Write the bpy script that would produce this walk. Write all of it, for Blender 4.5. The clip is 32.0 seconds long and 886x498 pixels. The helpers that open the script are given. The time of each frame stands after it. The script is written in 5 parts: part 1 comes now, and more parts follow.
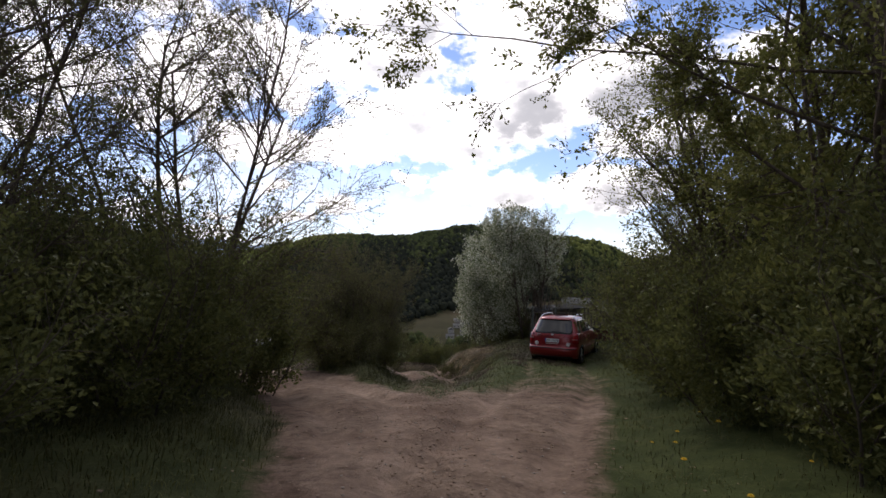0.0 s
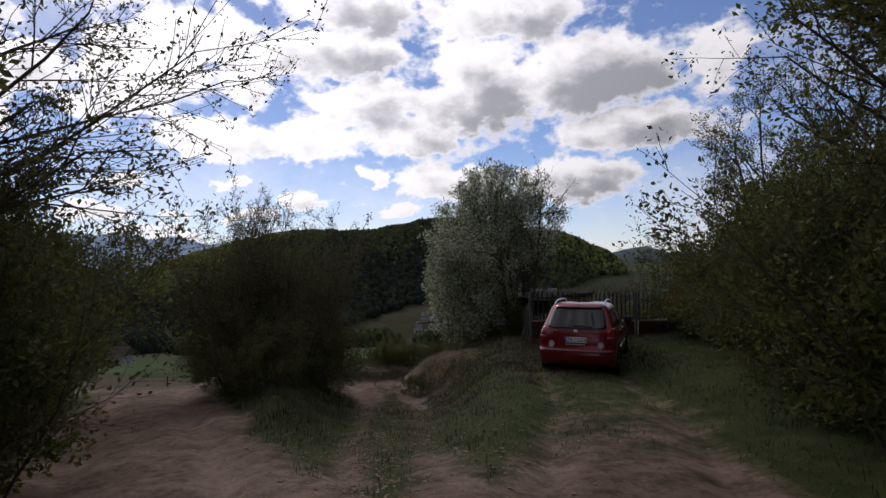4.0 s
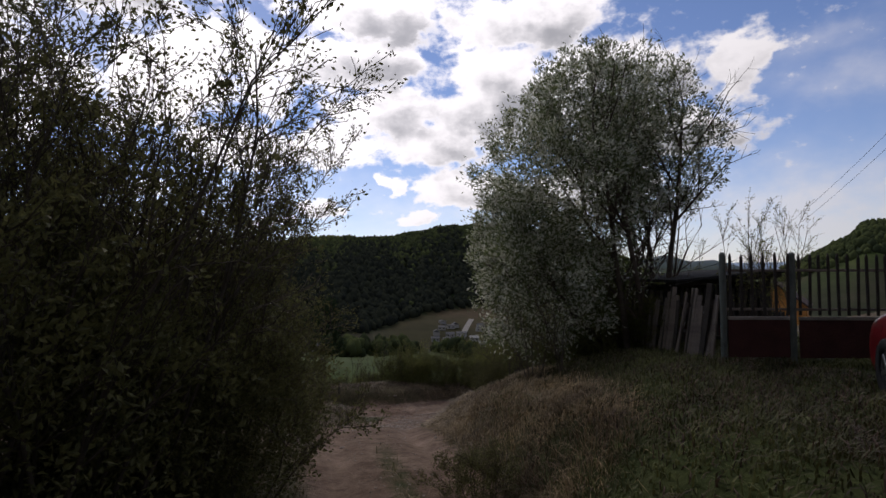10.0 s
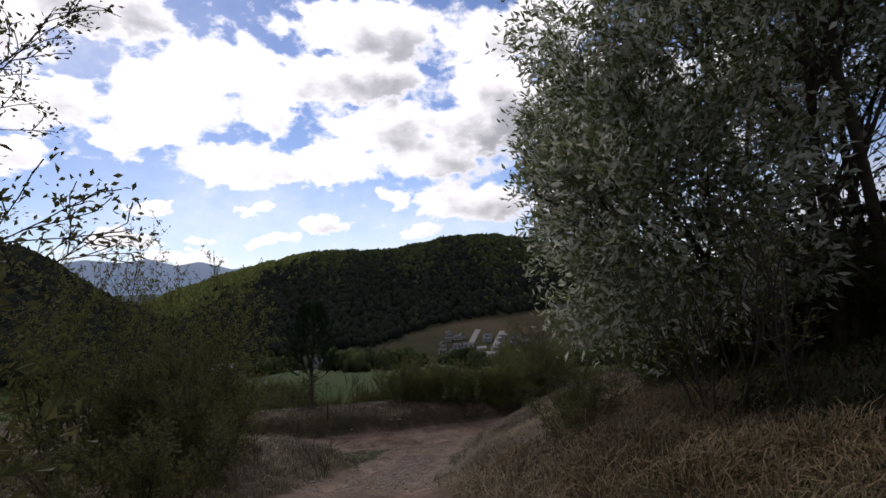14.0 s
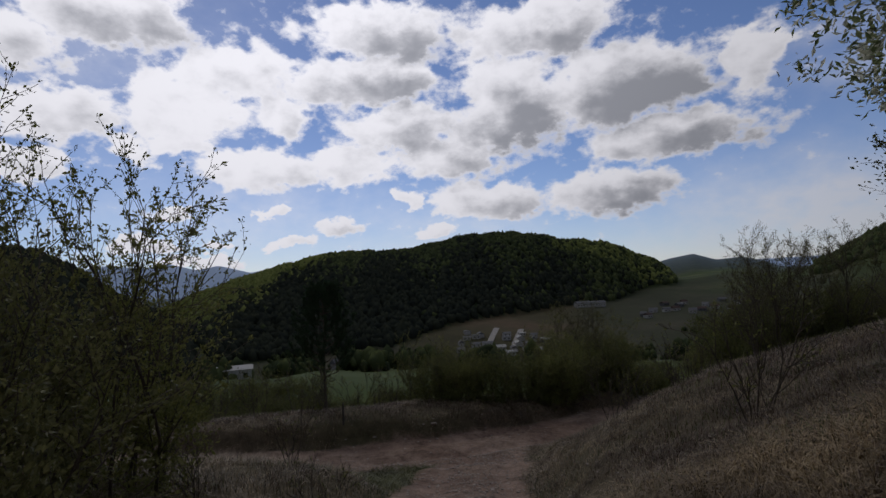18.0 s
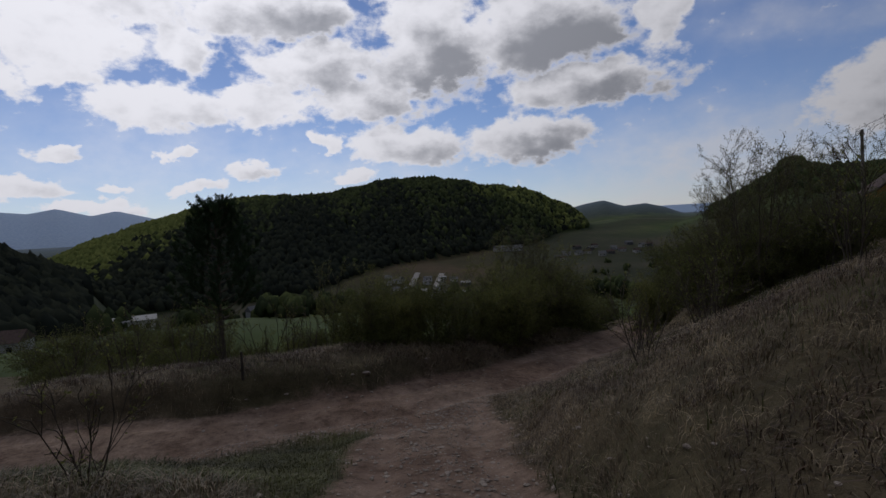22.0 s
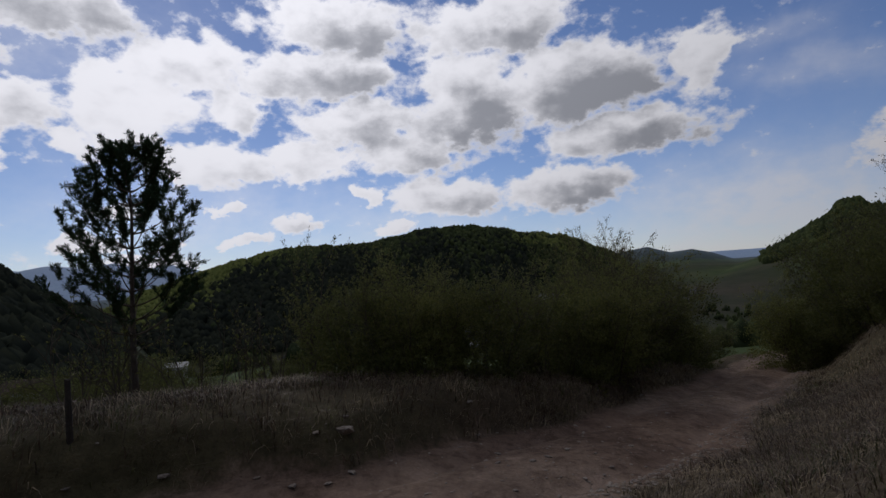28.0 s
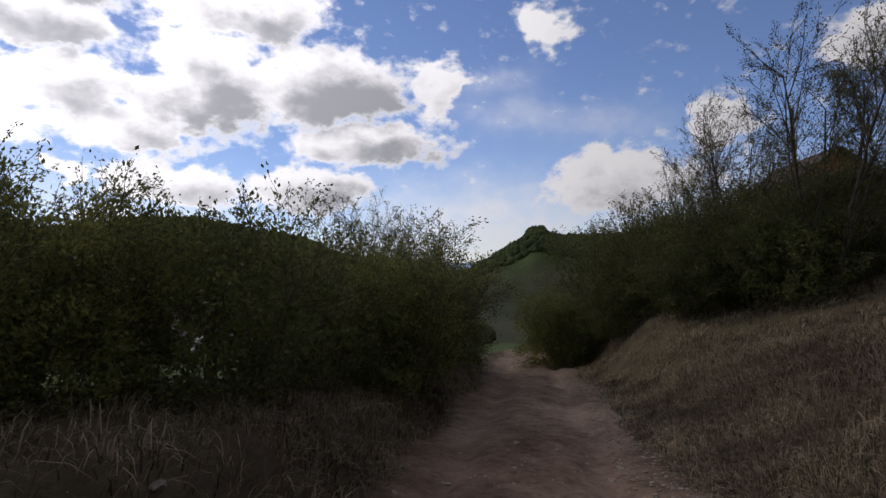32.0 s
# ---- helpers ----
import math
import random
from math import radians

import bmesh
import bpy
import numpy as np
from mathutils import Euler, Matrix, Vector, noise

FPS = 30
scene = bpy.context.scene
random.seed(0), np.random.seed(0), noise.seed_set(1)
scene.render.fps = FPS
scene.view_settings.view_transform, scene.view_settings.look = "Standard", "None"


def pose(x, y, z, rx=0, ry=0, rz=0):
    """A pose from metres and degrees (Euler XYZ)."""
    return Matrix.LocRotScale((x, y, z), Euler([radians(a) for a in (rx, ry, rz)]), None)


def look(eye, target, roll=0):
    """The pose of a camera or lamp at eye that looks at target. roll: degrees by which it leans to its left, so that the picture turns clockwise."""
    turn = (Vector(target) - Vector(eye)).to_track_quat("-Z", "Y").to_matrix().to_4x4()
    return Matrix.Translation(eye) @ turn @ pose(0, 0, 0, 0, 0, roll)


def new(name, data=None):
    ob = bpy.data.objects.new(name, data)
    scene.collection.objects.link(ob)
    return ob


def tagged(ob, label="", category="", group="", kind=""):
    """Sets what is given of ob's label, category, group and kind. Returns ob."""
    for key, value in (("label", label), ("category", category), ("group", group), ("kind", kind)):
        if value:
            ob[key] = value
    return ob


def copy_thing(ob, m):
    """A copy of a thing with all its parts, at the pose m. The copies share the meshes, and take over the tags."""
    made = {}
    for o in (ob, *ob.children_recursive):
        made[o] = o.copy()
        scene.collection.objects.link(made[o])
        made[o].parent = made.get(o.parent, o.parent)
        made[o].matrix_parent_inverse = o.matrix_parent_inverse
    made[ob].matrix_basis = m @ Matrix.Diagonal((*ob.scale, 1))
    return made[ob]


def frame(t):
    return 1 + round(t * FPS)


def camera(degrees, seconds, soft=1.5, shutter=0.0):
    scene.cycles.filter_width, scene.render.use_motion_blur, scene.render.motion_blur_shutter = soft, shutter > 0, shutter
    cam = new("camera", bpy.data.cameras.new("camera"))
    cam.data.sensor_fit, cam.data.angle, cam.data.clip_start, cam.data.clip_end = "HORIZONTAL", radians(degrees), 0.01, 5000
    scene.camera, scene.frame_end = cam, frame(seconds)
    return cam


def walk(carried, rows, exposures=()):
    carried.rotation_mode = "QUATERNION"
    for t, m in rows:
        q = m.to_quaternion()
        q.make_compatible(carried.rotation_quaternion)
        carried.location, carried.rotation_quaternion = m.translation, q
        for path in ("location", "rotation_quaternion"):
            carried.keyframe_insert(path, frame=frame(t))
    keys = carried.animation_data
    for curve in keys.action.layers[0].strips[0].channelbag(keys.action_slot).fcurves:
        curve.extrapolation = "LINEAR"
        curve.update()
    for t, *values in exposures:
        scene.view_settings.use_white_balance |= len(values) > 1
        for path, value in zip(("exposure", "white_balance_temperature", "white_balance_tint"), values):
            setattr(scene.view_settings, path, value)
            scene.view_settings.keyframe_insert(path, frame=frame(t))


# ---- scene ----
cam = camera(80.0, 32.0)
PATH = [
    (0, (0.0, 0.0, 1.5), (-0.125, 1.994, 1.582), 1.0),
    (0.5, (-0.053, 0.808, 1.43), (-0.1, 2.807, 1.482), 0.4),
    (1, (-0.13, 1.722, 1.359), (-0.087, 3.72, 1.424), 1.1),
    (1.5, (-0.151, 2.529, 1.271), (-0.131, 4.528, 1.347), 0.3),
    (2, (-0.178, 3.26, 1.185), (-0.204, 5.259, 1.265), -0.0),
    (2.5, (-0.2, 3.951, 1.11), (-0.246, 5.949, 1.179), -0.7),
    (3, (-0.208, 4.69, 1.044), (-0.246, 6.689, 1.105), -1.0),
    (3.5, (-0.231, 5.397, 0.992), (-0.24, 7.396, 1.054), -1.1),
    (5.5, (-0.545, 8.164, 0.688), (-0.545, 10.164, 0.687), 1.3),
    (6, (-0.612, 8.98, 0.639), (-0.626, 10.98, 0.605), 1.1),
    (6.5, (-0.682, 9.659, 0.571), (-0.768, 11.657, 0.556), 1.7),
    (7, (-0.779, 10.329, 0.509), (-0.938, 12.323, 0.498), 0.2),
    (7.5, (-0.877, 11.016, 0.428), (-1.025, 13.01, 0.456), -0.6),
    (8, (-0.917, 11.841, 0.286), (-1.007, 13.838, 0.354), -1.1),
    (8.5, (-1.017, 12.548, 0.137), (-1.096, 14.544, 0.215), 0.3),
    (9, (-1.055, 13.316, 0.046), (-1.138, 15.313, 0.116), -0.7),
    (9.5, (-1.114, 14.158, -0.076), (-1.191, 16.155, -0.001), 0.0),
    (10, (-1.22, 14.905, -0.2), (-1.282, 16.902, -0.109), -0.0),
    (10.5, (-1.297, 15.547, -0.284), (-1.375, 17.543, -0.189), -1.0),
    (11, (-1.374, 16.334, -0.403), (-1.414, 18.332, -0.314), -1.0),
    (11.5, (-1.414, 17.1, -0.542), (-1.396, 19.098, -0.451), -0.8),
    (12, (-1.425, 17.873, -0.66), (-1.355, 19.868, -0.546), -0.4),
    (12.5, (-1.423, 18.507, -0.699), (-1.387, 20.502, -0.566), -1.2),
    (13, (-1.497, 19.031, -0.753), (-1.496, 21.027, -0.619), -2.5),
    (13.5, (-1.527, 19.696, -0.959), (-1.579, 21.69, -0.819), -2.4),
    (14, (-1.686, 20.441, -1.079), (-1.761, 22.435, -0.944), -1.8),
    (14.5, (-1.803, 21.094, -1.26), (-1.891, 23.09, -1.159), -2.9),
    (16.5, (-2.479, 22.917, -1.528), (-2.572, 24.91, -1.397), -2.5),
    (17, (-2.638, 23.771, -1.694), (-2.729, 25.764, -1.56), -1.4),
    (17.5, (-2.708, 24.478, -1.925), (-2.797, 26.471, -1.788), -1.7),
    (18, (-2.83, 25.264, -2.137), (-2.964, 27.255, -2.0), -2.8),
    (18.5, (-2.875, 25.94, -2.299), (-3.08, 27.926, -2.179), -3.9),
    (19, (-3.089, 26.65, -2.38), (-3.367, 28.627, -2.255), -4.0),
    (19.5, (-3.233, 27.214, -2.447), (-3.483, 29.196, -2.343), -4.1),
    (20, (-3.371, 27.704, -2.486), (-3.532, 29.697, -2.477), -2.6),
    (20.5, (-3.336, 28.047, -2.52), (-3.385, 30.046, -2.557), -1.7),
    (21, (-3.376, 28.423, -2.677), (-3.386, 30.423, -2.676), -2.8),
    (21.5, (-3.433, 28.934, -2.852), (-3.384, 30.933, -2.917), -3.6),
    (22, (-3.529, 29.538, -3.081), (-3.374, 31.53, -3.163), -3.0),
    (22.5, (-3.462, 30.293, -3.371), (-3.228, 32.278, -3.307), -2.5),
    (23, (-3.378, 30.814, -3.553), (-3.086, 32.791, -3.456), -2.3),
    (23.5, (-3.343, 31.258, -3.653), (-3.15, 33.246, -3.543), -3.1),
    (24, (-3.367, 31.937, -3.791), (-3.398, 33.934, -3.683), -3.1),
    (24.5, (-3.334, 32.582, -3.939), (-3.444, 34.576, -3.835), -2.8),
    (25, (-3.393, 33.034, -4.069), (-3.236, 35.027, -3.993), -2.6),
    (25.5, (-3.301, 33.563, -4.195), (-3.081, 35.55, -4.152), -4.2),
    (26, (-3.28, 34.116, -4.349), (-3.004, 36.095, -4.28), -3.2),
    (26.5, (-3.219, 34.699, -4.514), (-3.037, 36.689, -4.417), -3.0),
    (28.5, (-3.359, 36.975, -5.02), (-3.348, 38.972, -4.905), -3.7),
    (29, (-3.348, 37.691, -5.138), (-3.122, 39.678, -5.078), -3.4),
    (29.5, (-3.363, 38.265, -5.254), (-2.979, 40.227, -5.184), -1.9),
    (30, (-3.214, 38.855, -5.37), (-2.795, 40.809, -5.28), -2.2),
    (30.5, (-3.207, 39.385, -5.496), (-2.797, 41.339, -5.374), -1.8),
    (31, (-3.187, 39.973, -5.604), (-2.69, 41.905, -5.463), -1.4),
    (31.5, (-3.138, 40.572, -5.642), (-2.386, 42.423, -5.543), -0.2),
    (32, (-3.031, 40.969, -5.611), (-2.082, 42.727, -5.521), -0.7),
]
EXPOSURE = [(0, 0.65, 6700, 16), (1.5, 0.45, 6700, 16), (3, 0.1, 6700, 16), (3.5, 0.0, 6600, 16), (6, -0.3, 6350, 15), (8, -0.4, 6350, 15), (9.2, -0.2, 6500, 16), (10.5, 0.08, 6600, 17), (12, 0.5, 6600, 17), (13, 0.4, 6600, 17), (14, 0.05, 6500, 16), (16.5, -0.45, 6350, 15), (20, -0.58, 6250, 14), (28.5, -0.57, 6250, 14), (30, -0.45, 6200, 13), (31, -0.25, 6300, 14), (32, 0.06, 6500, 15)]
walk(cam, [(t, look(eye, target, roll)) for t, eye, target, roll in PATH], exposures=EXPOSURE)

# ---- light ----
world = bpy.data.worlds.new("world")
scene.world = world
world.use_nodes = True
SUN_AZ, SUN_EL = radians(22), radians(38)      # to the left of +y, above the horizon
# cumulus clouds: degrees left of +y, degrees up, half width, half height, weight, grey of the base
CLOUDS = [(30, 18.3, 6.2, 3.6, 1, 0.15), (33.8, 14.3, 2.6, 1.8, 0.9, 0.2), (29.6, 15, 3.4, 1.6, 0.9, 0.2), (22.5, 12.6, 6.4, 2.4, 1, 0.3), (20.1, 18.4, 4.2, 2.4, 1, 0.4), (25, 22, 7, 3, 1, 0.3),
          (31.7, 8.5, 2.0, 1.1, 1, 0.3), (22.3, 8.1, 2.3, 0.7, 0.8, 0.15), (14.4, 6.4, 2.8, 1.3, 1, 0.4), (20.1, 4.8, 3.1, 0.7, 0.8, 0.2), (33.7, 5.1, 3, 1, 0.9, 0.2), (28.8, 3.4, 5, 1, 0.9, 0.2),
          (28, 5.2, 2.2, 0.7, 0.7, 0.1), (11, 21.6, 9.6, 2.8, 1.1, 0.75), (7.9, 16.8, 7.4, 3, 1, 0.55), (13, 13, 6.6, 2.3, 1, 0.2), (2.2, 13.5, 5.0, 2.8, 1, 0.6), (7.2, 9.3, 2, 1, 0.9, 0.2),
          (-1.2, 8.9, 6.6, 2.2, 1, 0.5), (-13.8, 8.8, 7.2, 2.5, 1, 0.75), (-4.1, 18.3, 6.2, 5.6, 1.1, 0.95), (-15.5, 19.3, 9.6, 4.2, 1.2, 1), (-20.4, 13.6, 8.8, 2.4, 1.1, 0.8), (-28.6, 19, 3.2, 3.6, 1, 0.3),
          (-46, 9.2, 6, 3.6, 1.1, 0.5), (5, 5.9, 3.4, 0.9, 0.7, 0.2), (40.6, 16.6, 6.4, 2.8, 1, 0.4), (42, 12.4, 3, 1.5, 1, 0.3), (36, 25.7, 7, 3, 1.1, 0.6), (43.5, 22.4, 4.5, 3, 1, 0.4), (-40.1, 24.7, 3, 3, 0.8, 0.15),
          (-57.2, 14, 3.8, 3, 1, 0.4), (-68.4, 19, 4, 2.4, 1, 0.4), (10, 26.5, 9, 3, 1, 0.7), (-8, 25.5, 10, 3, 1.1, 0.7), (52, 14, 7, 4, 1, 0.4), (58, 22, 9, 4, 1, 0.5), (-52, 9, 5, 2.4, 0.8, 0.4)]
VEILS = [(-33, 5.5, 15, 5, 0.62), (-37, 16.5, 6, 2, 0.3), (-46, 15, 5, 1.8, 0.3), (-56, 6, 12, 5, 0.5), (24, 8, 16, 5, 0.3), (38, 22, 14, 8, 0.25), (2, 6, 9, 3, 0.3), (-34, 20, 4, 1.4, 0.25)]


def way_of(az, el):
    return Vector((-math.sin(az) * math.cos(el), math.cos(az) * math.cos(el), math.sin(el)))


def build_sky():
    nt = world.node_tree
    nt.nodes.clear()
    N, L = nt.nodes.new, nt.links.new
    out, bg = N("ShaderNodeOutputWorld"), N("ShaderNodeBackground")
    sky = N("ShaderNodeTexSky")
    sky.sky_type, sky.sun_disc = "NISHITA", False
    sky.sun_elevation, sky.sun_rotation = SUN_EL, -SUN_AZ
    sky.air_density, sky.dust_density, sky.ozone_density, sky.altitude = 1.0, 0.1, 2.5, 600
    tc, sep = N("ShaderNodeTexCoord"), N("ShaderNodeSeparateXYZ")
    L(tc.outputs["Generated"], sep.inputs[0])

    def mth(op, a, b=None, c=None, clamp=False):
        n = N("ShaderNodeMath")
        n.operation, n.use_clamp = op, clamp
        for i, v in enumerate((a, b, c)):
            if v is None:
                continue
            if isinstance(v, (int, float)):
                n.inputs[i].default_value = v
            else:
                L(v, n.inputs[i])
        return n.outputs[0]

    def toward(v):
        d = N("ShaderNodeVectorMath")
        d.operation = "DOT_PRODUCT"
        L(tc.outputs["Generated"], d.inputs[0])
        d.inputs[1].default_value = v
        return d.outputs["Value"]

    sq = N("ShaderNodeMapping")
    sq.inputs["Scale"].default_value = (1.0, 1.0, 1.5)
    L(tc.outputs["Generated"], sq.inputs[0])

    def cloud(scale, detail, rough, out="Fac"):
        no = N("ShaderNodeTexNoise")
        no.inputs["Scale"].default_value, no.inputs["Detail"].default_value, no.inputs["Roughness"].default_value = scale, detail, rough
        L(sq.outputs[0], no.inputs["Vector"])
        return no.outputs[out]

    def steps(value, lo, hi):
        n = N("ShaderNodeMapRange")
        n.interpolation_type = "SMOOTHSTEP"
        n.inputs["From Min"].default_value, n.inputs["From Max"].default_value = lo, hi
        L(value, n.inputs["Value"])
        return n.outputs[0]

    # direction as degrees round and up, ruffled by two noises so that the outlines billow
    az = mth("MULTIPLY", mth("ARCTAN2", mth("MULTIPLY", sep.outputs[0], -1.0), sep.outputs[1]), 57.2958)
    el = mth("MULTIPLY", mth("ARCSINE", sep.outputs[2]), 57.2958)
    wide, tight = N("ShaderNodeSeparateXYZ"), N("ShaderNodeSeparateXYZ")
    L(cloud(9.0, 2.0, 0.5, "Color"), wide.inputs[0])
    L(cloud(26.0, 4.0, 0.55, "Color"), tight.inputs[0])
    az_w = mth("ADD", az, mth("MULTIPLY_ADD", wide.outputs[0], 8.0, mth("MULTIPLY_ADD", tight.outputs[0], 4.0, -6.0)))
    el_w = mth("ADD", el, mth("MULTIPLY_ADD", wide.outputs[1], 2.6, mth("MULTIPLY_ADD", tight.outputs[1], 2.8, -2.7)))

    def heap(a, e, w, h):
        u = mth("MULTIPLY_ADD", az_w, 1.0 / w, -a / w)
        v = mth("MULTIPLY_ADD", el_w, 1.0 / h, -e / h)
        return mth("POWER", 0.28, mth("MULTIPLY_ADD", v, v, mth("MULTIPLY", u, u)))

    # overhead and behind, broken cloud goes on by noise alone
    off = mth("MAXIMUM", mth("MULTIPLY_ADD", mth("ABSOLUTE", az), 0.08, -5.2), mth("MULTIPLY_ADD", el, 0.12, -3.4), clamp=True)
    off = mth("MINIMUM", mth("MAXIMUM", off, 0.0), 1.0)
    bulk = mth("MULTIPLY", off, mth("MULTIPLY_ADD", cloud(3.0, 4.0, 0.5), 4.0, -1.5))
    grey = mth("MULTIPLY", bulk, 0.9)
    for a, e, w, h, wt, g in CLOUDS:
        bulk = mth("SMOOTH_MAX", bulk, mth("MULTIPLY", heap(a, e, w, h), wt), 0.16)
        grey = mth("MAXIMUM", grey, mth("MULTIPLY", heap(a - 0.28 * w, e - 0.4 * h, w * 0.95, h * 0.85), g))
    thin = mth("MULTIPLY", mth("POWER", 0.37, mth("MULTIPLY", mth("MAXIMUM", el, 0.0), 0.3)), 0.35)
    for a, e, w, h, wt in VEILS:
        thin = mth("MULTIPLY_ADD", heap(a, e, w, h), wt, thin)
    fine = cloud(30.0, 7.0, 0.6)
    billow = cloud(15.0, 4.0, 0.5)
    dens = mth("ADD", mth("MINIMUM", bulk, 1.0), mth("MULTIPLY_ADD", fine, 0.7, mth("MULTIPLY_ADD", billow, 0.5, -0.6)))
    body = steps(dens, 0.16, 0.5)
    veil = mth("MINIMUM", mth("MULTIPLY", thin, mth("MULTIPLY_ADD", billow, 1.2, mth("MULTIPLY_ADD", fine, 0.8, 0.0))), 0.75)
    cover = mth("MAXIMUM", body, veil)
    depth = mth("ADD", grey, mth("MULTIPLY_ADD", billow, 0.6, mth("MULTIPLY_ADD", fine, 0.3, -0.45)))
    core = mth("MULTIPLY", steps(depth, 0.05, 0.85), steps(dens, 0.25, 0.6))
    lit = N("ShaderNodeMixRGB")
    lit.inputs[1].default_value, lit.inputs[2].default_value = (11.6, 11.6, 11.8, 1), (4.2, 4.35, 4.7, 1)
    L(core, lit.inputs[0])
    # clouds are brighter toward the sun behind them
    near = mth("POWER", mth("MAXIMUM", toward(way_of(SUN_AZ, SUN_EL)), 0.0), 2.2)
    gl = mth("MULTIPLY_ADD", near, 0.74, 0.42)
    sc = N("ShaderNodeVectorMath")
    sc.operation = "SCALE"
    L(lit.outputs[0], sc.inputs[0]), L(gl, sc.inputs["Scale"])
    sb = N("ShaderNodeMixRGB")
    sb.blend_type = "MULTIPLY"
    sb.inputs[0].default_value, sb.inputs[2].default_value = 1.0, (0.88, 0.88, 1.0, 1)
    L(sky.outputs[0], sb.inputs[1])
    mix = N("ShaderNodeMixRGB")
    L(cover, mix.inputs[0]), L(sb.outputs[0], mix.inputs[1]), L(sc.outputs[0], mix.inputs[2])
    L(mix.outputs[0], bg.inputs[0])
    bg.inputs[1].default_value = 0.10
    L(bg.outputs[0], out.inputs[0])


build_sky()
sun = new("sun", bpy.data.lights.new("sun", "SUN"))
sun.data.energy, sun.data.angle, sun.data.color = 0.85, radians(16), (1.0, 0.95, 0.87)
sun.matrix_world = look(tuple(way_of(SUN_AZ, SUN_EL) * 100), (0, 0, 0))


# ---- materials ----
def material(name, rough=0.9, spec=0.2):
    m = bpy.data.materials.new(name)
    m.use_nodes = True
    b = m.node_tree.nodes["Principled BSDF"]
    b.inputs["Roughness"].default_value, b.inputs["Specular IOR Level"].default_value = rough, spec
    return m, m.node_tree, b


def noise_node(nt, scale, detail=4.0, rough=0.6, vec=None):
    n = nt.nodes.new("ShaderNodeTexNoise")
    n.inputs["Scale"].default_value, n.inputs["Detail"].default_value, n.inputs["Roughness"].default_value = scale, detail, rough
    if vec:
        nt.links.new(vec, n.inputs["Vector"])
    return n.outputs["Fac"]


def ramp(nt, fac, stops):
    r = nt.nodes.new("ShaderNodeValToRGB")
    e = r.color_ramp.elements
    while len(e) < len(stops):
        e.new(0.5)
    for el, (p, c) in zip(e, stops):
        el.position, el.color = p, (*c, 1)
    nt.links.new(fac, r.inputs[0])
    return r.outputs[0]


def mixc(nt, fac, a, b, mode="MIX"):
    m = nt.nodes.new("ShaderNodeMixRGB")
    m.blend_type = mode
    for i, v in ((0, fac), (1, a), (2, b)):
        if isinstance(v, (int, float)):
            m.inputs[i].default_value = v
        elif isinstance(v, tuple):
            m.inputs[i].default_value = (*v, 1)
        else:
            nt.links.new(v, m.inputs[i])
    return m.outputs[0]


def bump(nt, b, height, strength=0.5, dist=0.02):
    n = nt.nodes.new("ShaderNodeBump")
    n.inputs["Strength"].default_value, n.inputs["Distance"].default_value = strength, dist
    nt.links.new(height, n.inputs["Height"])
    nt.links.new(n.outputs[0], b.inputs["Normal"])


def objco(nt):
    return nt.nodes.new("ShaderNodeTexCoord").outputs["Object"]


def rough_mat(name, c1, c2, scale, fine=0.0, rough=0.9, spec=0.2, bmp=0.4, dist=0.02, metal=0.0):
    """Two tones by a broad noise, a finer noise over it, and a bump."""
    m, nt, b = material(name, rough, spec)
    co = objco(nt)
    a = noise_node(nt, scale, 5, 0.6, co)
    f = noise_node(nt, fine or scale * 9, 4, 0.65, co)
    col = ramp(nt, a, [(0.3, c1), (0.7, c2)])
    col = mixc(nt, 0.55, col, ramp(nt, f, [(0.3, (0.45, 0.45, 0.45)), (0.7, (1.0, 1.0, 1.0))]), "MULTIPLY")
    nt.links.new(col, b.inputs["Base Color"])
    b.inputs["Metallic"].default_value = metal
    if bmp:
        bump(nt, b, f, bmp, dist)
    return m


def leaf_mat(name, c1, c2, translucent=0.42, rough=0.6, spec=0.2, patch=0.0):
    """Leaves: tone by island and by broad patches, some light passing through."""
    m, nt, b = material(name, rough, spec)
    geo = nt.nodes.new("ShaderNodeNewGeometry")
    col = ramp(nt, geo.outputs["Random Per Island"], [(0.0, c1), (1.0, c2)])
    if patch:
        col = mixc(nt, 1.0, col, ramp(nt, noise_node(nt, patch, 3, 0.6, objco(nt)), [(0.32, (0.42, 0.38, 0.36)), (0.5, (0.9, 0.9, 0.86)), (0.68, (1.5, 1.5, 1.42))]), "MULTIPLY")
    nt.links.new(col, b.inputs["Base Color"])
    tr = nt.nodes.new("ShaderNodeBsdfTranslucent")
    nt.links.new(col, tr.inputs["Color"])
    mx = nt.nodes.new("ShaderNodeMixShader")
    mx.inputs[0].default_value = translucent
    nt.links.new(b.outputs[0], mx.inputs[1])
    nt.links.new(tr.outputs[0], mx.inputs[2])
    nt.links.new(mx.outputs[0], nt.nodes["Material Output"].inputs[0])
    return m


BARK = rough_mat("bark", (0.075, 0.058, 0.045), (0.18, 0.145, 0.115), 6, 60, 0.95, 0.1, 0.8)
TWIG = rough_mat("twig_bark", (0.065, 0.054, 0.042), (0.135, 0.112, 0.088), 8, 80, 0.9, 0.1, 0.3)
LEAF_YOUNG = leaf_mat("young_leaf", (0.11, 0.12, 0.032), (0.22, 0.22, 0.07))
LEAF_DARK = leaf_mat("dark_leaf", (0.07, 0.08, 0.026), (0.15, 0.155, 0.05))
LEAF_OLIVE = leaf_mat("olive_leaf", (0.085, 0.088, 0.034), (0.165, 0.16, 0.065))
LEAF_SILVER = leaf_mat("catkin_leaf", (0.10, 0.13, 0.06), (0.42, 0.43, 0.34), 0.25)
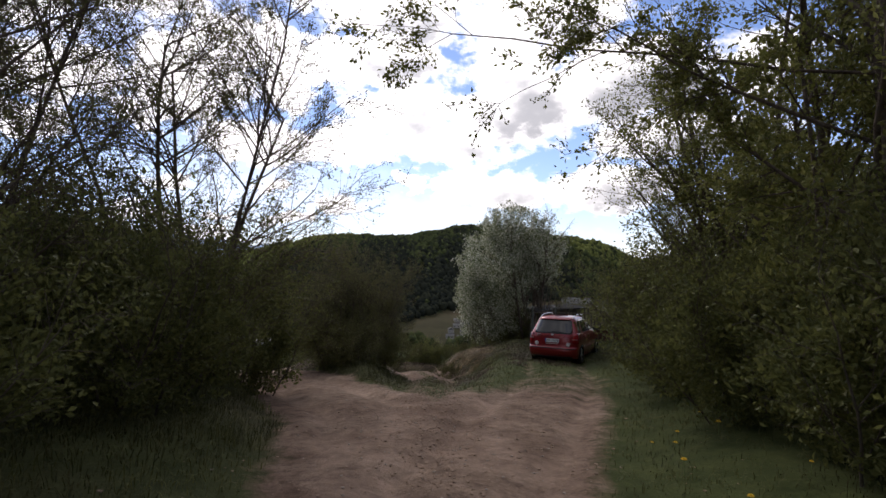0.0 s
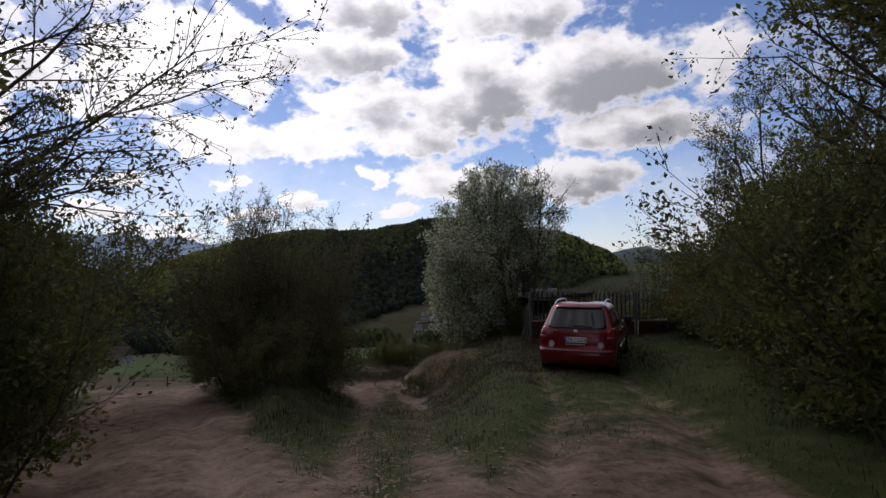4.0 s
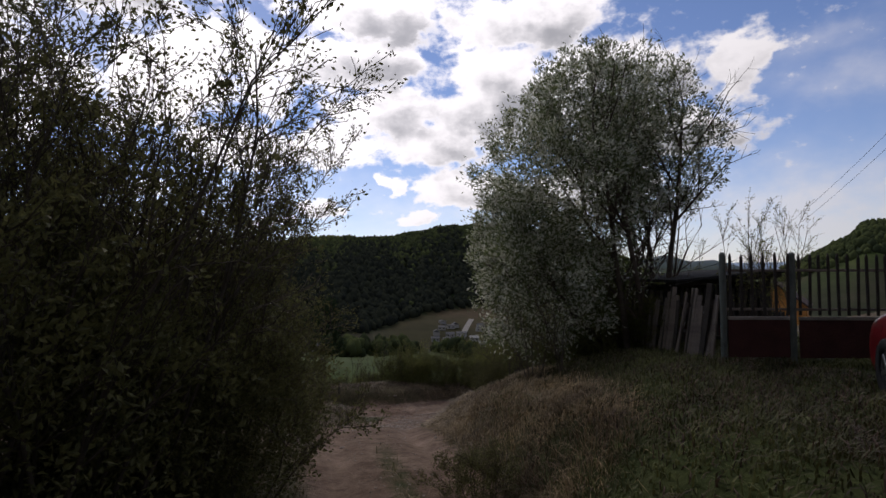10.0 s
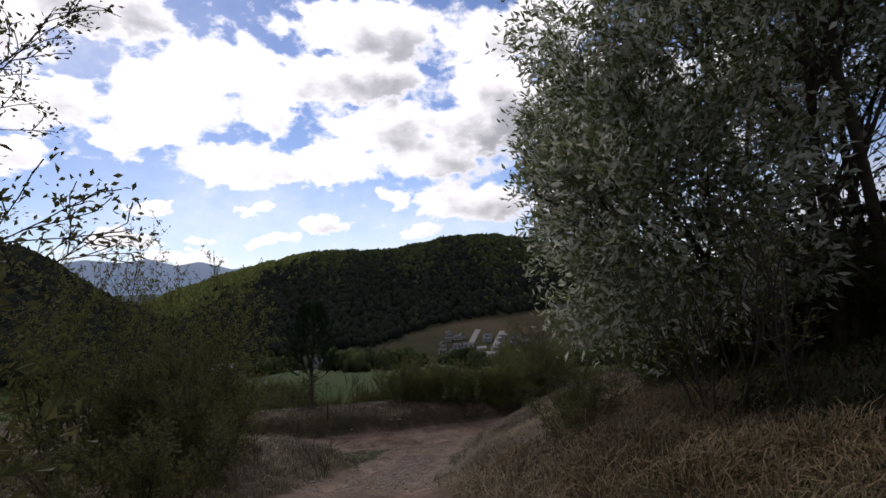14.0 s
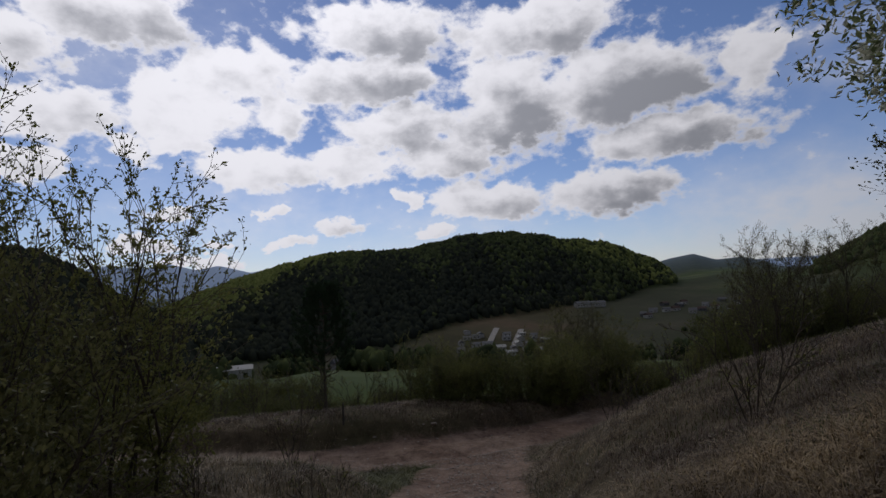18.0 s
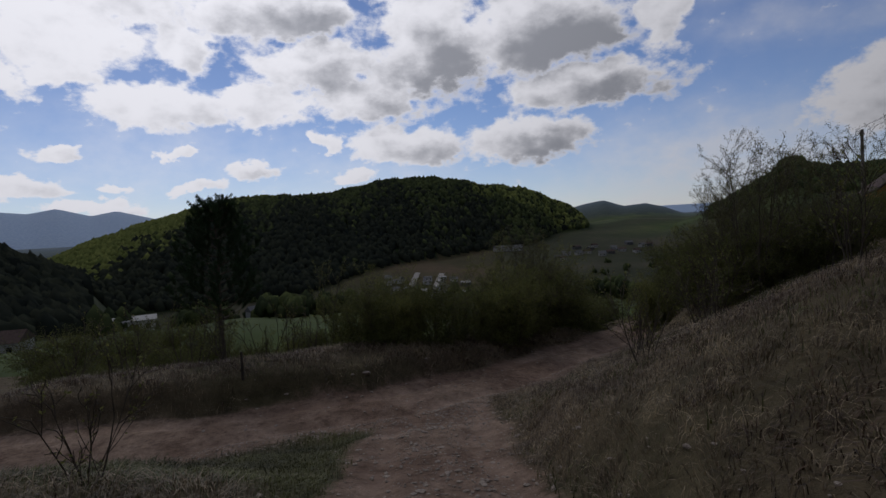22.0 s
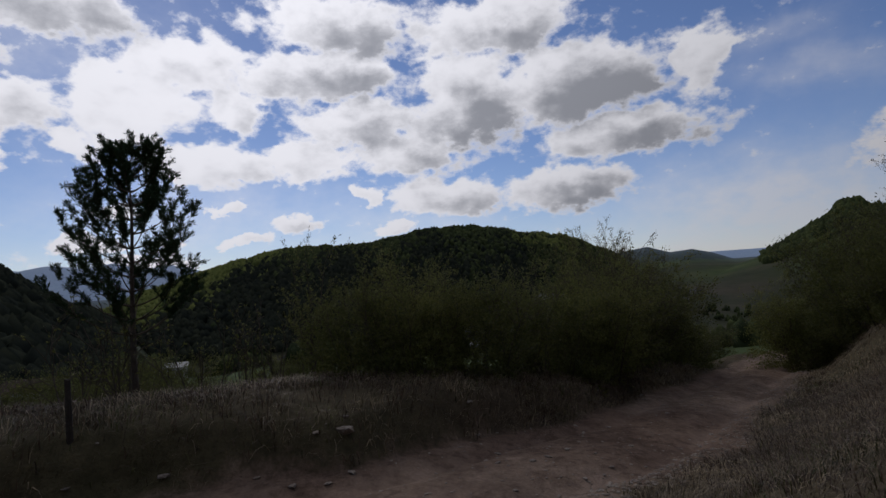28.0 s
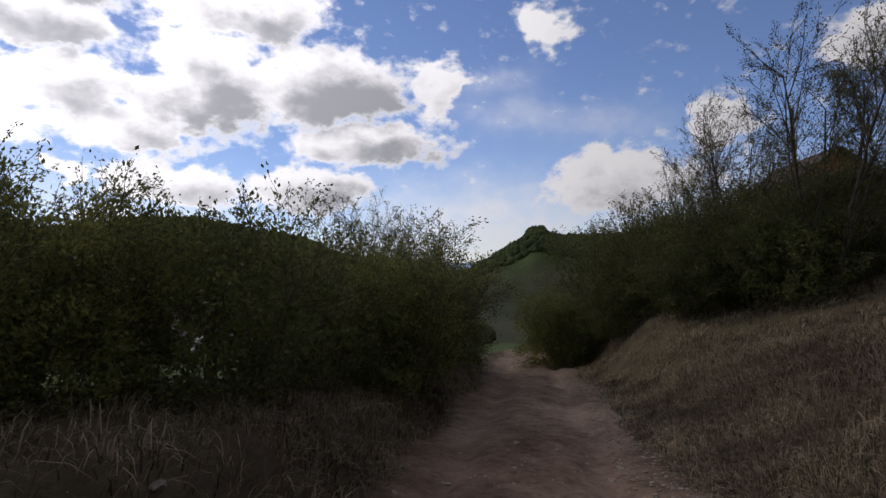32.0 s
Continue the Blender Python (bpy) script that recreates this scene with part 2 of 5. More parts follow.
NEEDLE = leaf_mat("pine_needle", (0.025, 0.05, 0.02), (0.05, 0.085, 0.035), 0.1)
LEAF_CHERRY = leaf_mat("cherry_leaf", (0.10, 0.13, 0.055), (0.22, 0.25, 0.12), 0.6)
BLOSSOM = leaf_mat("blossom", (0.4, 0.42, 0.3), (0.78, 0.77, 0.66), 0.52)
DRY = leaf_mat("dry_grass", (0.10, 0.067, 0.036), (0.37, 0.28, 0.165), 0.2, patch=1.1)
BANK_DRY = leaf_mat("old_bank_grass", (0.045, 0.03, 0.018), (0.36, 0.285, 0.19), 0.2, patch=1.1)
GREEN_BLADE = leaf_mat("green_grass", (0.052, 0.06, 0.019), (0.118, 0.118, 0.045), 0.25, patch=0.8)


def ground_mat():
    """Dirt on the ways, green and dry grass beside them; the weights are stored on the mesh."""
    m, nt, b = material("ground_soil_and_grass", 0.95, 0.1)
    co = objco(nt)
    big, mid, fin = noise_node(nt, 0.35, 4, 0.6, co), noise_node(nt, 2.2, 6, 0.65, co), noise_node(nt, 26, 6, 0.7, co)
    dirt = ramp(nt, mid, [(0.3, (0.155, 0.107, 0.077)), (0.55, (0.262, 0.19, 0.142)), (0.75, (0.36, 0.275, 0.212))])
    dirt = mixc(nt, 0.7, dirt, ramp(nt, fin, [(0.32, (0.5, 0.48, 0.46)), (0.7, (1.1, 1.1, 1.1))]), "MULTIPLY")
    green = ramp(nt, mid, [(0.3, (0.035, 0.05, 0.015)), (0.7, (0.085, 0.1, 0.035))])
    green = mixc(nt, 0.6, green, ramp(nt, fin, [(0.3, (0.4, 0.4, 0.4)), (0.7, (1.1, 1.1, 1.0))]), "MULTIPLY")
    dry = ramp(nt, mid, [(0.3, (0.07, 0.052, 0.033)), (0.7, (0.16, 0.12, 0.078))])
    dry = mixc(nt, 0.6, dry, ramp(nt, fin, [(0.3, (0.4, 0.4, 0.4)), (0.7, (1.1, 1.1, 1.1))]), "MULTIPLY")
    wd = nt.nodes.new("ShaderNodeAttribute")
    wd.attribute_name = "cover"
    sp = nt.nodes.new("ShaderNodeSeparateColor")
    nt.links.new(wd.outputs["Color"], sp.inputs[0])
    gcol = mixc(nt, sp.outputs["Green"], green, dry)
    clod = noise_node(nt, 7.5, 5, 0.62, co)
    dirt = mixc(nt, 0.75, dirt, ramp(nt, clod, [(0.34, (0.5, 0.47, 0.45)), (0.5, (1.0, 1.0, 1.0)), (0.68, (1.2, 1.18, 1.15))]), "MULTIPLY")
    # packed wheel ruts, broken up; paler stony stretches and damp dark ones
    pack = nt.nodes.new("ShaderNodeMath")
    pack.operation = "MULTIPLY"
    nt.links.new(sp.outputs["Blue"], pack.inputs[0])
    nt.links.new(ramp(nt, noise_node(nt, 1.1, 4, 0.6, co), [(0.35, (0.1, 0.1, 0.1)), (0.65, (0.8, 0.8, 0.8))]), pack.inputs[1])
    dirt = mixc(nt, pack.outputs[0], dirt, mixc(nt, 0.5, dirt, (0.42, 0.31, 0.24)))
    dirt = mixc(nt, 0.8, dirt, ramp(nt, big, [(0.35, (0.62, 0.56, 0.54)), (0.6, (1.0, 1.0, 1.0)), (0.75, (1.15, 1.15, 1.12))]), "MULTIPLY")

    def edge(v, n, k):
        a = nt.nodes.new("ShaderNodeMath")
        a.operation = "MULTIPLY_ADD"
        nt.links.new(n, a.inputs[0])
        a.inputs[1].default_value = k
        nt.links.new(v, a.inputs[2])
        s = nt.nodes.new("ShaderNodeMapRange")
        s.inputs["From Min"].default_value, s.inputs["From Max"].default_value = 0.34 + k / 2, 0.66 + k / 2
        nt.links.new(a.outputs[0], s.inputs["Value"])
        return s.outputs[0]

    col = mixc(nt, edge(sp.outputs["Red"], mixc(nt, 0.4, mid, clod), 1.1), gcol, dirt)
    nt.links.new(col, b.inputs["Base Color"])
    bump(nt, b, mixc(nt, 0.5, mixc(nt, 0.5, fin, clod), mid), 1.0, 0.08)
    return m


def far_mat():
    """Meadows, woods and painted blue haze of the valley, by the weights on the mesh."""
    m, nt, b = material("valley_fields", 0.95, 0.1)
    co = objco(nt)
    a, f = noise_node(nt, 0.012, 4, 0.5, co), noise_node(nt, 0.09, 6, 0.65, co)
    field = ramp(nt, a, [(0.3, (0.030, 0.036, 0.016)), (0.5, (0.046, 0.05, 0.026)), (0.7, (0.082, 0.07, 0.048))])
    field = mixc(nt, 0.5, field, ramp(nt, f, [(0.3, (0.5, 0.5, 0.5)), (0.7, (1.05, 1.05, 1.0))]), "MULTIPLY")
    wood = ramp(nt, f, [(0.3, (0.012, 0.02, 0.01)), (0.7, (0.035, 0.05, 0.018))])
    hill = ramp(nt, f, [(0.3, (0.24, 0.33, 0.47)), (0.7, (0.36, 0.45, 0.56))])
    wd = nt.nodes.new("ShaderNodeAttribute")
    wd.attribute_name = "cover"
    sp = nt.nodes.new("ShaderNodeSeparateColor")
    nt.links.new(wd.outputs["Color"], sp.inputs[0])
    field = mixc(nt, 0.85, field, ramp(nt, sp.outputs["Green"], [(0.0, (1.5, 1.15, 1.0)), (0.5, (1.0, 1.0, 1.0)), (1.0, (1.25, 1.75, 0.75))]), "MULTIPLY")
    col = mixc(nt, sp.outputs["Red"], field, wood)
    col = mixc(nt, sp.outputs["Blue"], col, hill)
    nt.links.new(col, b.inputs["Base Color"])
    return m


GROUND, VALLEY = ground_mat(), far_mat()


# ---- terrain ----
TRACK = np.array([(0.3, -12, 1.3), (0.1, -5, 0.55), (0, 0, 0), (-0.2, 4.7, -0.46), (-0.6, 9, -0.88), (-1.05, 13.3, -1.45), (-1.4, 17.5, -2.1), (-1.7, 20.4, -2.6), (-2.54, 23.77, -3.01),
                  (-3.15, 26.64, -3.66), (-3.41, 28.91, -4.23), (-3.45, 31.52, -5.01), (-3.32, 34.13, -5.62), (-3.28, 37.61, -6.4), (-2.8, 41.43, -6.95)])
LOOP = np.array([(-0.3, 4.5, -0.45), (-1.8, 8.5, -0.75), (-4.2, 13, -1.35), (-6.6, 17.5, -2.05), (-9.6, 23, -3.1), (-11.15, 27.17, -3.84), (-13.59, 31.52, -4.97), (-15.24, 35.87, -6.1), (-15.24, 39.35, -6.88)])
ROAD = np.array([(-52.22, 47.18, -9.58), (-27.86, 43, -7.84), (-19.16, 41.09, -7.23), (-13.07, 39.87, -6.97), (-7.85, 40.13, -6.92), (-3.93, 41.43, -6.98), (-0.54, 44.22, -7.36), (3.46, 49.35, -8.05), (8.42, 55.88, -8.88), (15.64, 65.45, -10.1), (26.08, 80.24, -12.19)])
YARD = np.array([(-0.2, 4.7, -0.46), (0.9, 9, -0.8), (2.2, 13.5, -1.15), (2.6, 18.5, -1.38), (3.2, 21, -1.42)])
SPOTS_RIGHT = [(4, 0, 0.35), (9, 3, 0.4), (5, 8, -0.35), (9, 14, -0.6), (6, 18.5, -1.25), (2.4, 22.3, -1.5), (7, 24, -1.2), (0.5, 21.3, -1.55), (-0.1, 24.8, -2.1), (3.6, 26, -1.7), (2.4, 29.5, -2.5),
               (-0.9, 28.9, -3.4), (0.2, 31.6, -3.9), (6, 31.5, -2.4), (-0.5, 34.3, -4.5), (1.2, 35.1, -3.95), (6.1, 36.7, -3.2)]
SPOTS_BANK = [(-1.2, 38, -6.0), (0.6, 39.9, -6.1), (2, 40.2, -5.6), (4, 40.2, -5.1), (2.2, 43.2, -6.8), (3.7, 45.3, -7.0), (8.7, 45, -5.7), (7, 50.5, -7.1), (12, 50, -5.4), (12.2, 58.5, -7.6), (21.5, 53, -4.2), (25, 62, -6)]
SPOTS_LEFT = [(-2.2, 11, -0.82), (-2.8, 13.2, -0.98), (-3.4, 16, -1.25), (-4, 6, -0.2), (-9, 8, -0.5), (-14, 14, -1.2), (-3.6, 14.5, -1.15), (-4.6, 19, -1.7), (-6, 24, -2.6), (-5.93, 28.04, -3.57), (-5.76, 33.26, -4.71), (-8.72, 30.65, -4.01), (-7.41, 36.91, -6.1), (-10.46, 35, -5.58), (-26, 30, -5)]
SPOTS_FAR = [(-5.2, 43.2, -6.3), (-3.4, 44.6, -6.5), (-7.85, 42.4, -6.15), (-12.2, 42.3, -6.3), (-1.8, 46.9, -6.85), (2.2, 51.9, -7.55), (-8.72, 47.18, -7.75), (-10.46, 55.88, -9.58), (-0.02, 55.88, -9.4), (-23.51, 52.4, -9.75), (-17.42, 68.06, -12.62), (4.33, 69.8, -11.75), (-34.82, 36.74, -7.84), (22.6, 75.02, -12.19)]


def along(line, x, y):
    """Distance to a way and its height there, for arrays of places."""
    best, zz = np.full(x.shape, 1e9), np.zeros(x.shape)
    for a, b in zip(line[:-1], line[1:]):
        d = b[:2] - a[:2]
        u = np.clip(((x - a[0]) * d[0] + (y - a[1]) * d[1]) / (d @ d), 0, 1)
        r = np.hypot(x - a[0] - u * d[0], y - a[1] - u * d[1])
        near = r < best
        best, zz = np.where(near, r, best), np.where(near, a[2] + u * (b[2] - a[2]), zz)
    return best, zz


def far_side(line, x, y):
    """True on the left of the way's direction."""
    best, out = np.full(x.shape, 1e9), np.zeros(x.shape, bool)
    for a, b in zip(line[:-1], line[1:]):
        d = b[:2] - a[:2]
        u = np.clip(((x - a[0]) * d[0] + (y - a[1]) * d[1]) / (d @ d), 0, 1)
        r = np.hypot(x - a[0] - u * d[0], y - a[1] - u * d[1])
        out = np.where(r < best, d[0] * (y - a[1]) - d[1] * (x - a[0]) > 0, out)
        best = np.minimum(best, r)
    return out


WAYS = [(TRACK, 1.15, 0.9), (LOOP, 1.4, 0.6), (ROAD, 1.3, 2.0), (YARD, 1.2, 1.5)]
knots = np.array([*TRACK, *LOOP[1:], *ROAD, *YARD[1:], *SPOTS_RIGHT, *SPOTS_BANK, *SPOTS_LEFT, *SPOTS_FAR], float)


def kernel(r):
    return np.where(r > 1e-9, r * r * np.log(np.maximum(r, 1e-9)), 0.0)


kd = np.hypot(knots[:, None, 0] - knots[None, :, 0], knots[:, None, 1] - knots[None, :, 1])
kp = np.c_[np.ones(len(knots)), knots[:, :2]]
ka = np.block([[kernel(kd) + 2.0 * np.eye(len(knots)), kp], [kp.T, np.zeros((3, 3))]])
kw = np.linalg.solve(ka, np.r_[knots[:, 2], 0, 0, 0])


def wob(x, y, s, seed):
    """Soft waves, a cheap value noise for arrays."""
    r = np.random.RandomState(seed)
    out = np.zeros(np.shape(x))
    for k in range(6):
        a, f, p = r.uniform(0, 6.28), s * (0.6 + 0.35 * k), r.uniform(0, 6.28)
        out = out + np.sin((x * np.cos(a) + y * np.sin(a)) * f + p) / (1 + 0.4 * k)
    return out / 2.4


def near_height(x, y):
    z = kw[-3] + kw[-2] * x + kw[-1] * y
    for (kx, ky, _), w in zip(knots, kw):
        z = z + w * kernel(np.hypot(x - kx, y - ky))
    z = z + 0.05 * wob(x, y, 1.3, 3) + 0.03 * wob(x, y, 3.7, 4)
    for line, half, soft in WAYS:
        d, zz = along(line, x, y)
        d = d + 0.18 * wob(x, y, 1.1, 9)
        if line is ROAD:
            soft = np.where(far_side(ROAD, x, y), 0.45, soft)
        u = np.clip((d - half) / soft, 0, 1)
        u = u * u * (3 - 2 * u)
        bed = zz + 0.025 * wob(x, y, 2.6, 5) + 0.012 * wob(x, y, 7.0, 6) - 0.09 * np.exp(-((d - 0.72) / 0.2) ** 2)
        z = bed * (1 - u) + z * u
    return z


EYE0 = np.array([-3.5, 29.0, -3.0])
CREST = np.array([(-60, -3), (-24, -3), (-20, -0.7), (-18.5, 1.0), (-15.7, 2.3), (-12.9, 3.4), (-9.4, 3.9), (-6, 4.7), (-3.4, 5.0), (1.5, 4.8), (5, 4.1), (8.9, 3.6), (12, 3.65), (15.9, 3.5), (19, 2.9), (22.5, 2.1), (26, 1.1), (30.5, -0.6), (34, -2.5), (60, -4)])
RIGHT = np.array([(-180, 2), (-90, 3), (-55, 3.0), (-46.5, 3.1), (-41, 3.1), (-39.4, 3.4), (-38.6, 4.1), (-37.4, 4.0), (-36.6, 3.0), (-34.5, 1.8), (-32.4, 0.5), (-29.5, -0.3), (-26, -1.5), (0, -4), (180, -3)])
RIDGE = np.array([(-180, 1), (-50, 0.5), (-29, 0.2), (-27.3, 0.9), (-25.6, 1.35), (-23.5, 1.2), (-21.5, 1.9), (-19.5, 1.6), (-15, 0.5), (0, 0), (180, 0)])
LEFT = np.array([(-180, -14), (24, -14), (30, -3.5), (32.4, -2.2), (34.5, -1.1), (38, 1.2), (40.5, 3.2), (43, 3.9), (60, 6), (100, 6), (180, 3)])
BLUE = np.array([(-180, 1), (0, 1.0), (18, 2.0), (22, 2.5), (24, 2.2), (27, 3.0), (29, 2.6), (31.5, 3.3), (33.5, 2.9), (36.5, 3.2), (38.5, 2.8), (41, 3.5), (44, 3.0), (50, 2.6), (180, 1)])
FOOT = np.array([(-60, 1000, -30), (-32, 1000, -12), (-24, 950, -5), (-18.8, 850, -13), (-14, 700, -31), (-8.8, 640, -36.5), (-1.1, 560, -40), (4.5, 500, -46), (10, 430, -53.5), (20, 430, -56), (60, 420, -56)])
FLOOR_R, FLOOR_Z = [0, 40, 60, 130, 200, 300, 405, 520, 700, 1500, 4800], [-12, -12, -13, -22, -32, -47, -61, -61, -61, -62, -62]


def table(rows, a):
    return np.interp(a, rows[:, 0], rows[:, 1])


def far_height(az, r):
    """Height of the valley and its hills, and the share of woods and of painted blue haze."""
    tall = lambda rows, rad: EYE0[2] + rad * np.tan(np.radians(table(rows, az)))
    j = wob(az, r / 60, 1.7, 11) * 2.5
    floor = np.interp(r, FLOOR_R, FLOOR_Z) + 2 * wob(az, r / 40, 0.4, 12) * np.clip(r / 300, 0, 1)
    floor = floor + np.clip((az - 60) / 40, 0, 1) * 0.1 * r + np.clip((-az - 50) / 30, 0, 1) * np.clip(r - 40, 0, 500) * 0.12
    foot = np.interp(az, FOOT[:, 0], FOOT[:, 1])
    floor = floor + (np.interp(az, FOOT[:, 0], FOOT[:, 2]) + 61) * np.clip((r - 400) / (foot - 400), 0, 1)
    bump_ = lambda rows, rad, f0, f1: np.where(r < rad, floor + (tall(rows, rad) - floor) * np.sin(np.pi / 2 * np.clip((r - f0) / (rad - f0), 0, 1)) ** 1.25, floor + (tall(rows, rad) - floor) * np.clip(1 - (r - rad) / f1, 0, 1) ** 0.7)
    hill, right, ridge, left, blue = bump_(CREST, 900.0, np.minimum(foot, 800), 600), bump_(RIGHT, 1150.0, 640 + 0 * az, 700), bump_(RIDGE, 1900.0, 1250 + 0 * az, 800), bump_(LEFT, 380.0, 150 + 0 * az, 500), bump_(BLUE, 4300.0, 2600 + 0 * az, 500)
    z = np.maximum.reduce([floor, hill + j * (hill > floor + 3), right, ridge, left, blue])
    wood = ((hill > floor + 2.0) & (hill >= z - 6)) | ((right > floor + np.maximum(14, 0.5 * (tall(RIGHT, 1150.0) - floor))) & (right >= z - 1)) | ((ridge > floor + 12) & (ridge >= z - 1)) | ((left > floor + 2) & (left >= z - 1))
    meadow = np.clip((-az - 15) / 4, 0, 1) * np.clip((r - 700) / 150, 0, 1) * (0.6 + 0.4 * np.sin(r / 47 + az * 0.6))
    plots = np.clip((az + 12) / 3, 0, 1) * np.clip((9 - az) / 3, 0, 1) * np.clip((r - 380) / 20, 0, 1)
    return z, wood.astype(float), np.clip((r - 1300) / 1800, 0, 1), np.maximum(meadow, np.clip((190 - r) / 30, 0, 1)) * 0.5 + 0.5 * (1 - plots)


def height(x, y):
    x, y = np.asarray(x, float), np.asarray(y, float)
    dx, dy = x - EYE0[0], y - EYE0[1]
    r, az = np.hypot(dx, dy), np.degrees(np.arctan2(-dx, dy))
    zf = far_height(az, r)[0]
    u = np.clip((r - 42) / 26, 0, 1)
    u = u * u * (3 - 2 * u)
    return near_height(x, y) * (1 - u) + zf * u


def gz(x, y):
    return float(height(np.array([x]), np.array([y]))[0])


def grid_mesh(name, P, cover, mat):
    """A sheet from a grid of places, with its cover weights."""
    n, k = P.shape[:2]
    i = np.arange(n * k).reshape(n, k)
    q = np.stack([i[:-1, :-1], i[1:, :-1], i[1:, 1:], i[:-1, 1:]], -1).reshape(-1, 4)
    me = bpy.data.meshes.new(name)
    me.from_pydata(P.reshape(-1, 3).tolist(), [], q.tolist())
    at = me.color_attributes.new("cover", "FLOAT_COLOR", "POINT")
    at.data.foreach_set("color", np.c_[cover.reshape(-1, 3), np.ones(n * k)].astype(np.float32).ravel())
    me.shade_smooth()
    me.materials.append(mat)
    return new(name, me)


gx, gy = np.meshgrid(np.concatenate([np.arange(-50, -12, 0.6), np.arange(-12, 9, 0.14), np.arange(9, 41, 0.6)]), np.concatenate([np.arange(-16, 68, 0.16), np.arange(68, 76, 0.6)]), indexing="ij")
g_z = height(gx, gy)


def way_cover(x, y):
    """Red: bare dirt; green: dry grass rather than green."""
    red = np.zeros(x.shape)
    for (line, half, _), share in zip(WAYS, (1.0, 1.0, 1.0, 0.5)):
        d, _ = along(line, x, y)
        wide = half * np.interp(y, [7, 11, 18.5, 22], [1, 0.62, 0.62, 1]) if line is TRACK else half
        w = np.clip(1.0 - (d + 0.15 * wob(x, y, 1.9, 28) - wide * 0.7) / 0.75, 0, 1) * share
        if share < 1:
            w = np.clip(1.0 - (d - half * 0.75) / 0.8, 0, 1) * np.interp(y + 1.2 * wob(x, y, 0.9, 27), [9, 12.5, 17], [0.9, 0.56, 0.2])
            w = np.maximum(w, 0.48 * np.exp(-((d - 0.75) / 0.3) ** 2) * np.interp(y, [16, 19], [1, 0.6]))
        if line is TRACK:
            mid = np.exp(-(d / 0.28) ** 2) * np.clip((y - 7) / 3, 0, 1) * np.clip((27 - y) / 4, 0, 1)
            w = w * (1 - 0.6 * mid) * np.interp(y + 0.8 * wob(x, y, 1.3, 29), [5, 9.5, 12.5, 17, 20.5], [1, 1, 0.5, 0.52, 1])
        red = np.maximum(red, w)
    # a tongue of grass between the track and the road
    red = red * (1 - 0.85 * np.exp(-(((x + 6.4 - 0.55 * (y - 38)) / 0.5) ** 2 + ((y - 38.2) / 1.6) ** 2)))
    dry = np.clip((y - 18.5) / 7, 0.2, 0.9) + 0.25 * wob(x, y, 0.7, 21)
    dry = dry - 0.5 * np.exp(-(((x + 6.2) / 2.2) ** 2 + ((y - 36.8) / 2.4) ** 2))
    dry = dry - 0.45 * np.clip((x - 0.3) / 1.2, 0, 1) * np.clip((30.5 - y) / 2, 0, 1)
    rut = np.zeros(x.shape)
    for line, half, _ in WAYS:
        d, _ = along(line, x, y)
        rut = np.maximum(rut, np.exp(-((d + 0.1 * wob(x, y, 1.1, 9) - 0.72) / 0.24) ** 2))
    return red, np.clip(dry, 0, 1), rut


red, dry, rut = way_cover(gx, gy)
ground = tagged(grid_mesh("ground", np.stack([gx, gy, g_z], -1), np.stack([red, dry, rut], -1), GROUND), "dirt tracks and rough grass on the hillside", "ground", kind="structure")

fa = np.radians(np.concatenate([np.arange(-180, -60, 3.0), np.arange(-60, 62, 0.4), np.arange(62, 181, 3.0)]))
fr = np.concatenate([np.linspace(36, 120, 24), np.linspace(128, 400, 34), np.linspace(412, 1250, 70), np.linspace(1300, 2000, 16), np.linspace(2200, 4700, 14)])
FA, FR = np.meshgrid(fa, fr, indexing="ij")
FX, FY = EYE0[0] - FR * np.sin(FA), EYE0[1] + FR * np.cos(FA)
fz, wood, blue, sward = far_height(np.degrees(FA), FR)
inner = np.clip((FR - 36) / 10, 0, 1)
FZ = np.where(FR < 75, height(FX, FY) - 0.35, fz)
tagged(grid_mesh("valley", np.stack([FX, FY, FZ], -1), np.stack([wood, sward, blue], -1), VALLEY), "meadows and wooded hills across the valley, blue haze painted into the far ridges", "valley", kind="structure")


# ---- building helpers ----
def part(name, bm, mat, parent=None, label=""):
    me = bpy.data.meshes.new(name)
    bm.to_mesh(me)
    bm.free()
    me.materials.append(mat)
    ob = new(name, me)
    ob.parent = parent
    return tagged(ob, label)


def raw(name, verts, faces, mat, parent=None, label="", smooth=False):
    me = bpy.data.meshes.new(name)
    me.from_pydata(np.asarray(verts, float).tolist(), [], faces if isinstance(faces, list) else faces.tolist())
    if smooth:
        me.shade_smooth()
    me.materials.append(mat)
    ob = new(name, me)
    ob.parent = parent
    return tagged(ob, label)


def thing(name, m, label, category, group="", kind=""):
    ob = new(name)
    ob.empty_display_size = 0.3
    ob.matrix_world = m
    return tagged(ob, label, category, group, kind)


def box(bm, size, at=(0, 0, 0), turn=(0, 0, 0), bevel=0.0):
    r = bmesh.ops.create_cube(bm, size=1.0, matrix=pose(*at, *turn) @ Matrix.Diagonal((*size, 1)))
    if bevel:
        es = list({e for v in r["verts"] for e in v.link_edges})
        bmesh.ops.bevel(bm, geom=es, offset=bevel, segments=2, affect="EDGES", profile=0.6)
    return r["verts"]


def boxed(name, size, at, mat, parent, turn=(0, 0, 0), bevel=0.004, label=""):
    bm = bmesh.new()
    box(bm, size, at, turn, bevel)
    return part(name, bm, mat, parent, label)


def cyl(bm, r1, r2, h, at=(0, 0, 0), turn=(0, 0, 0), n=14):
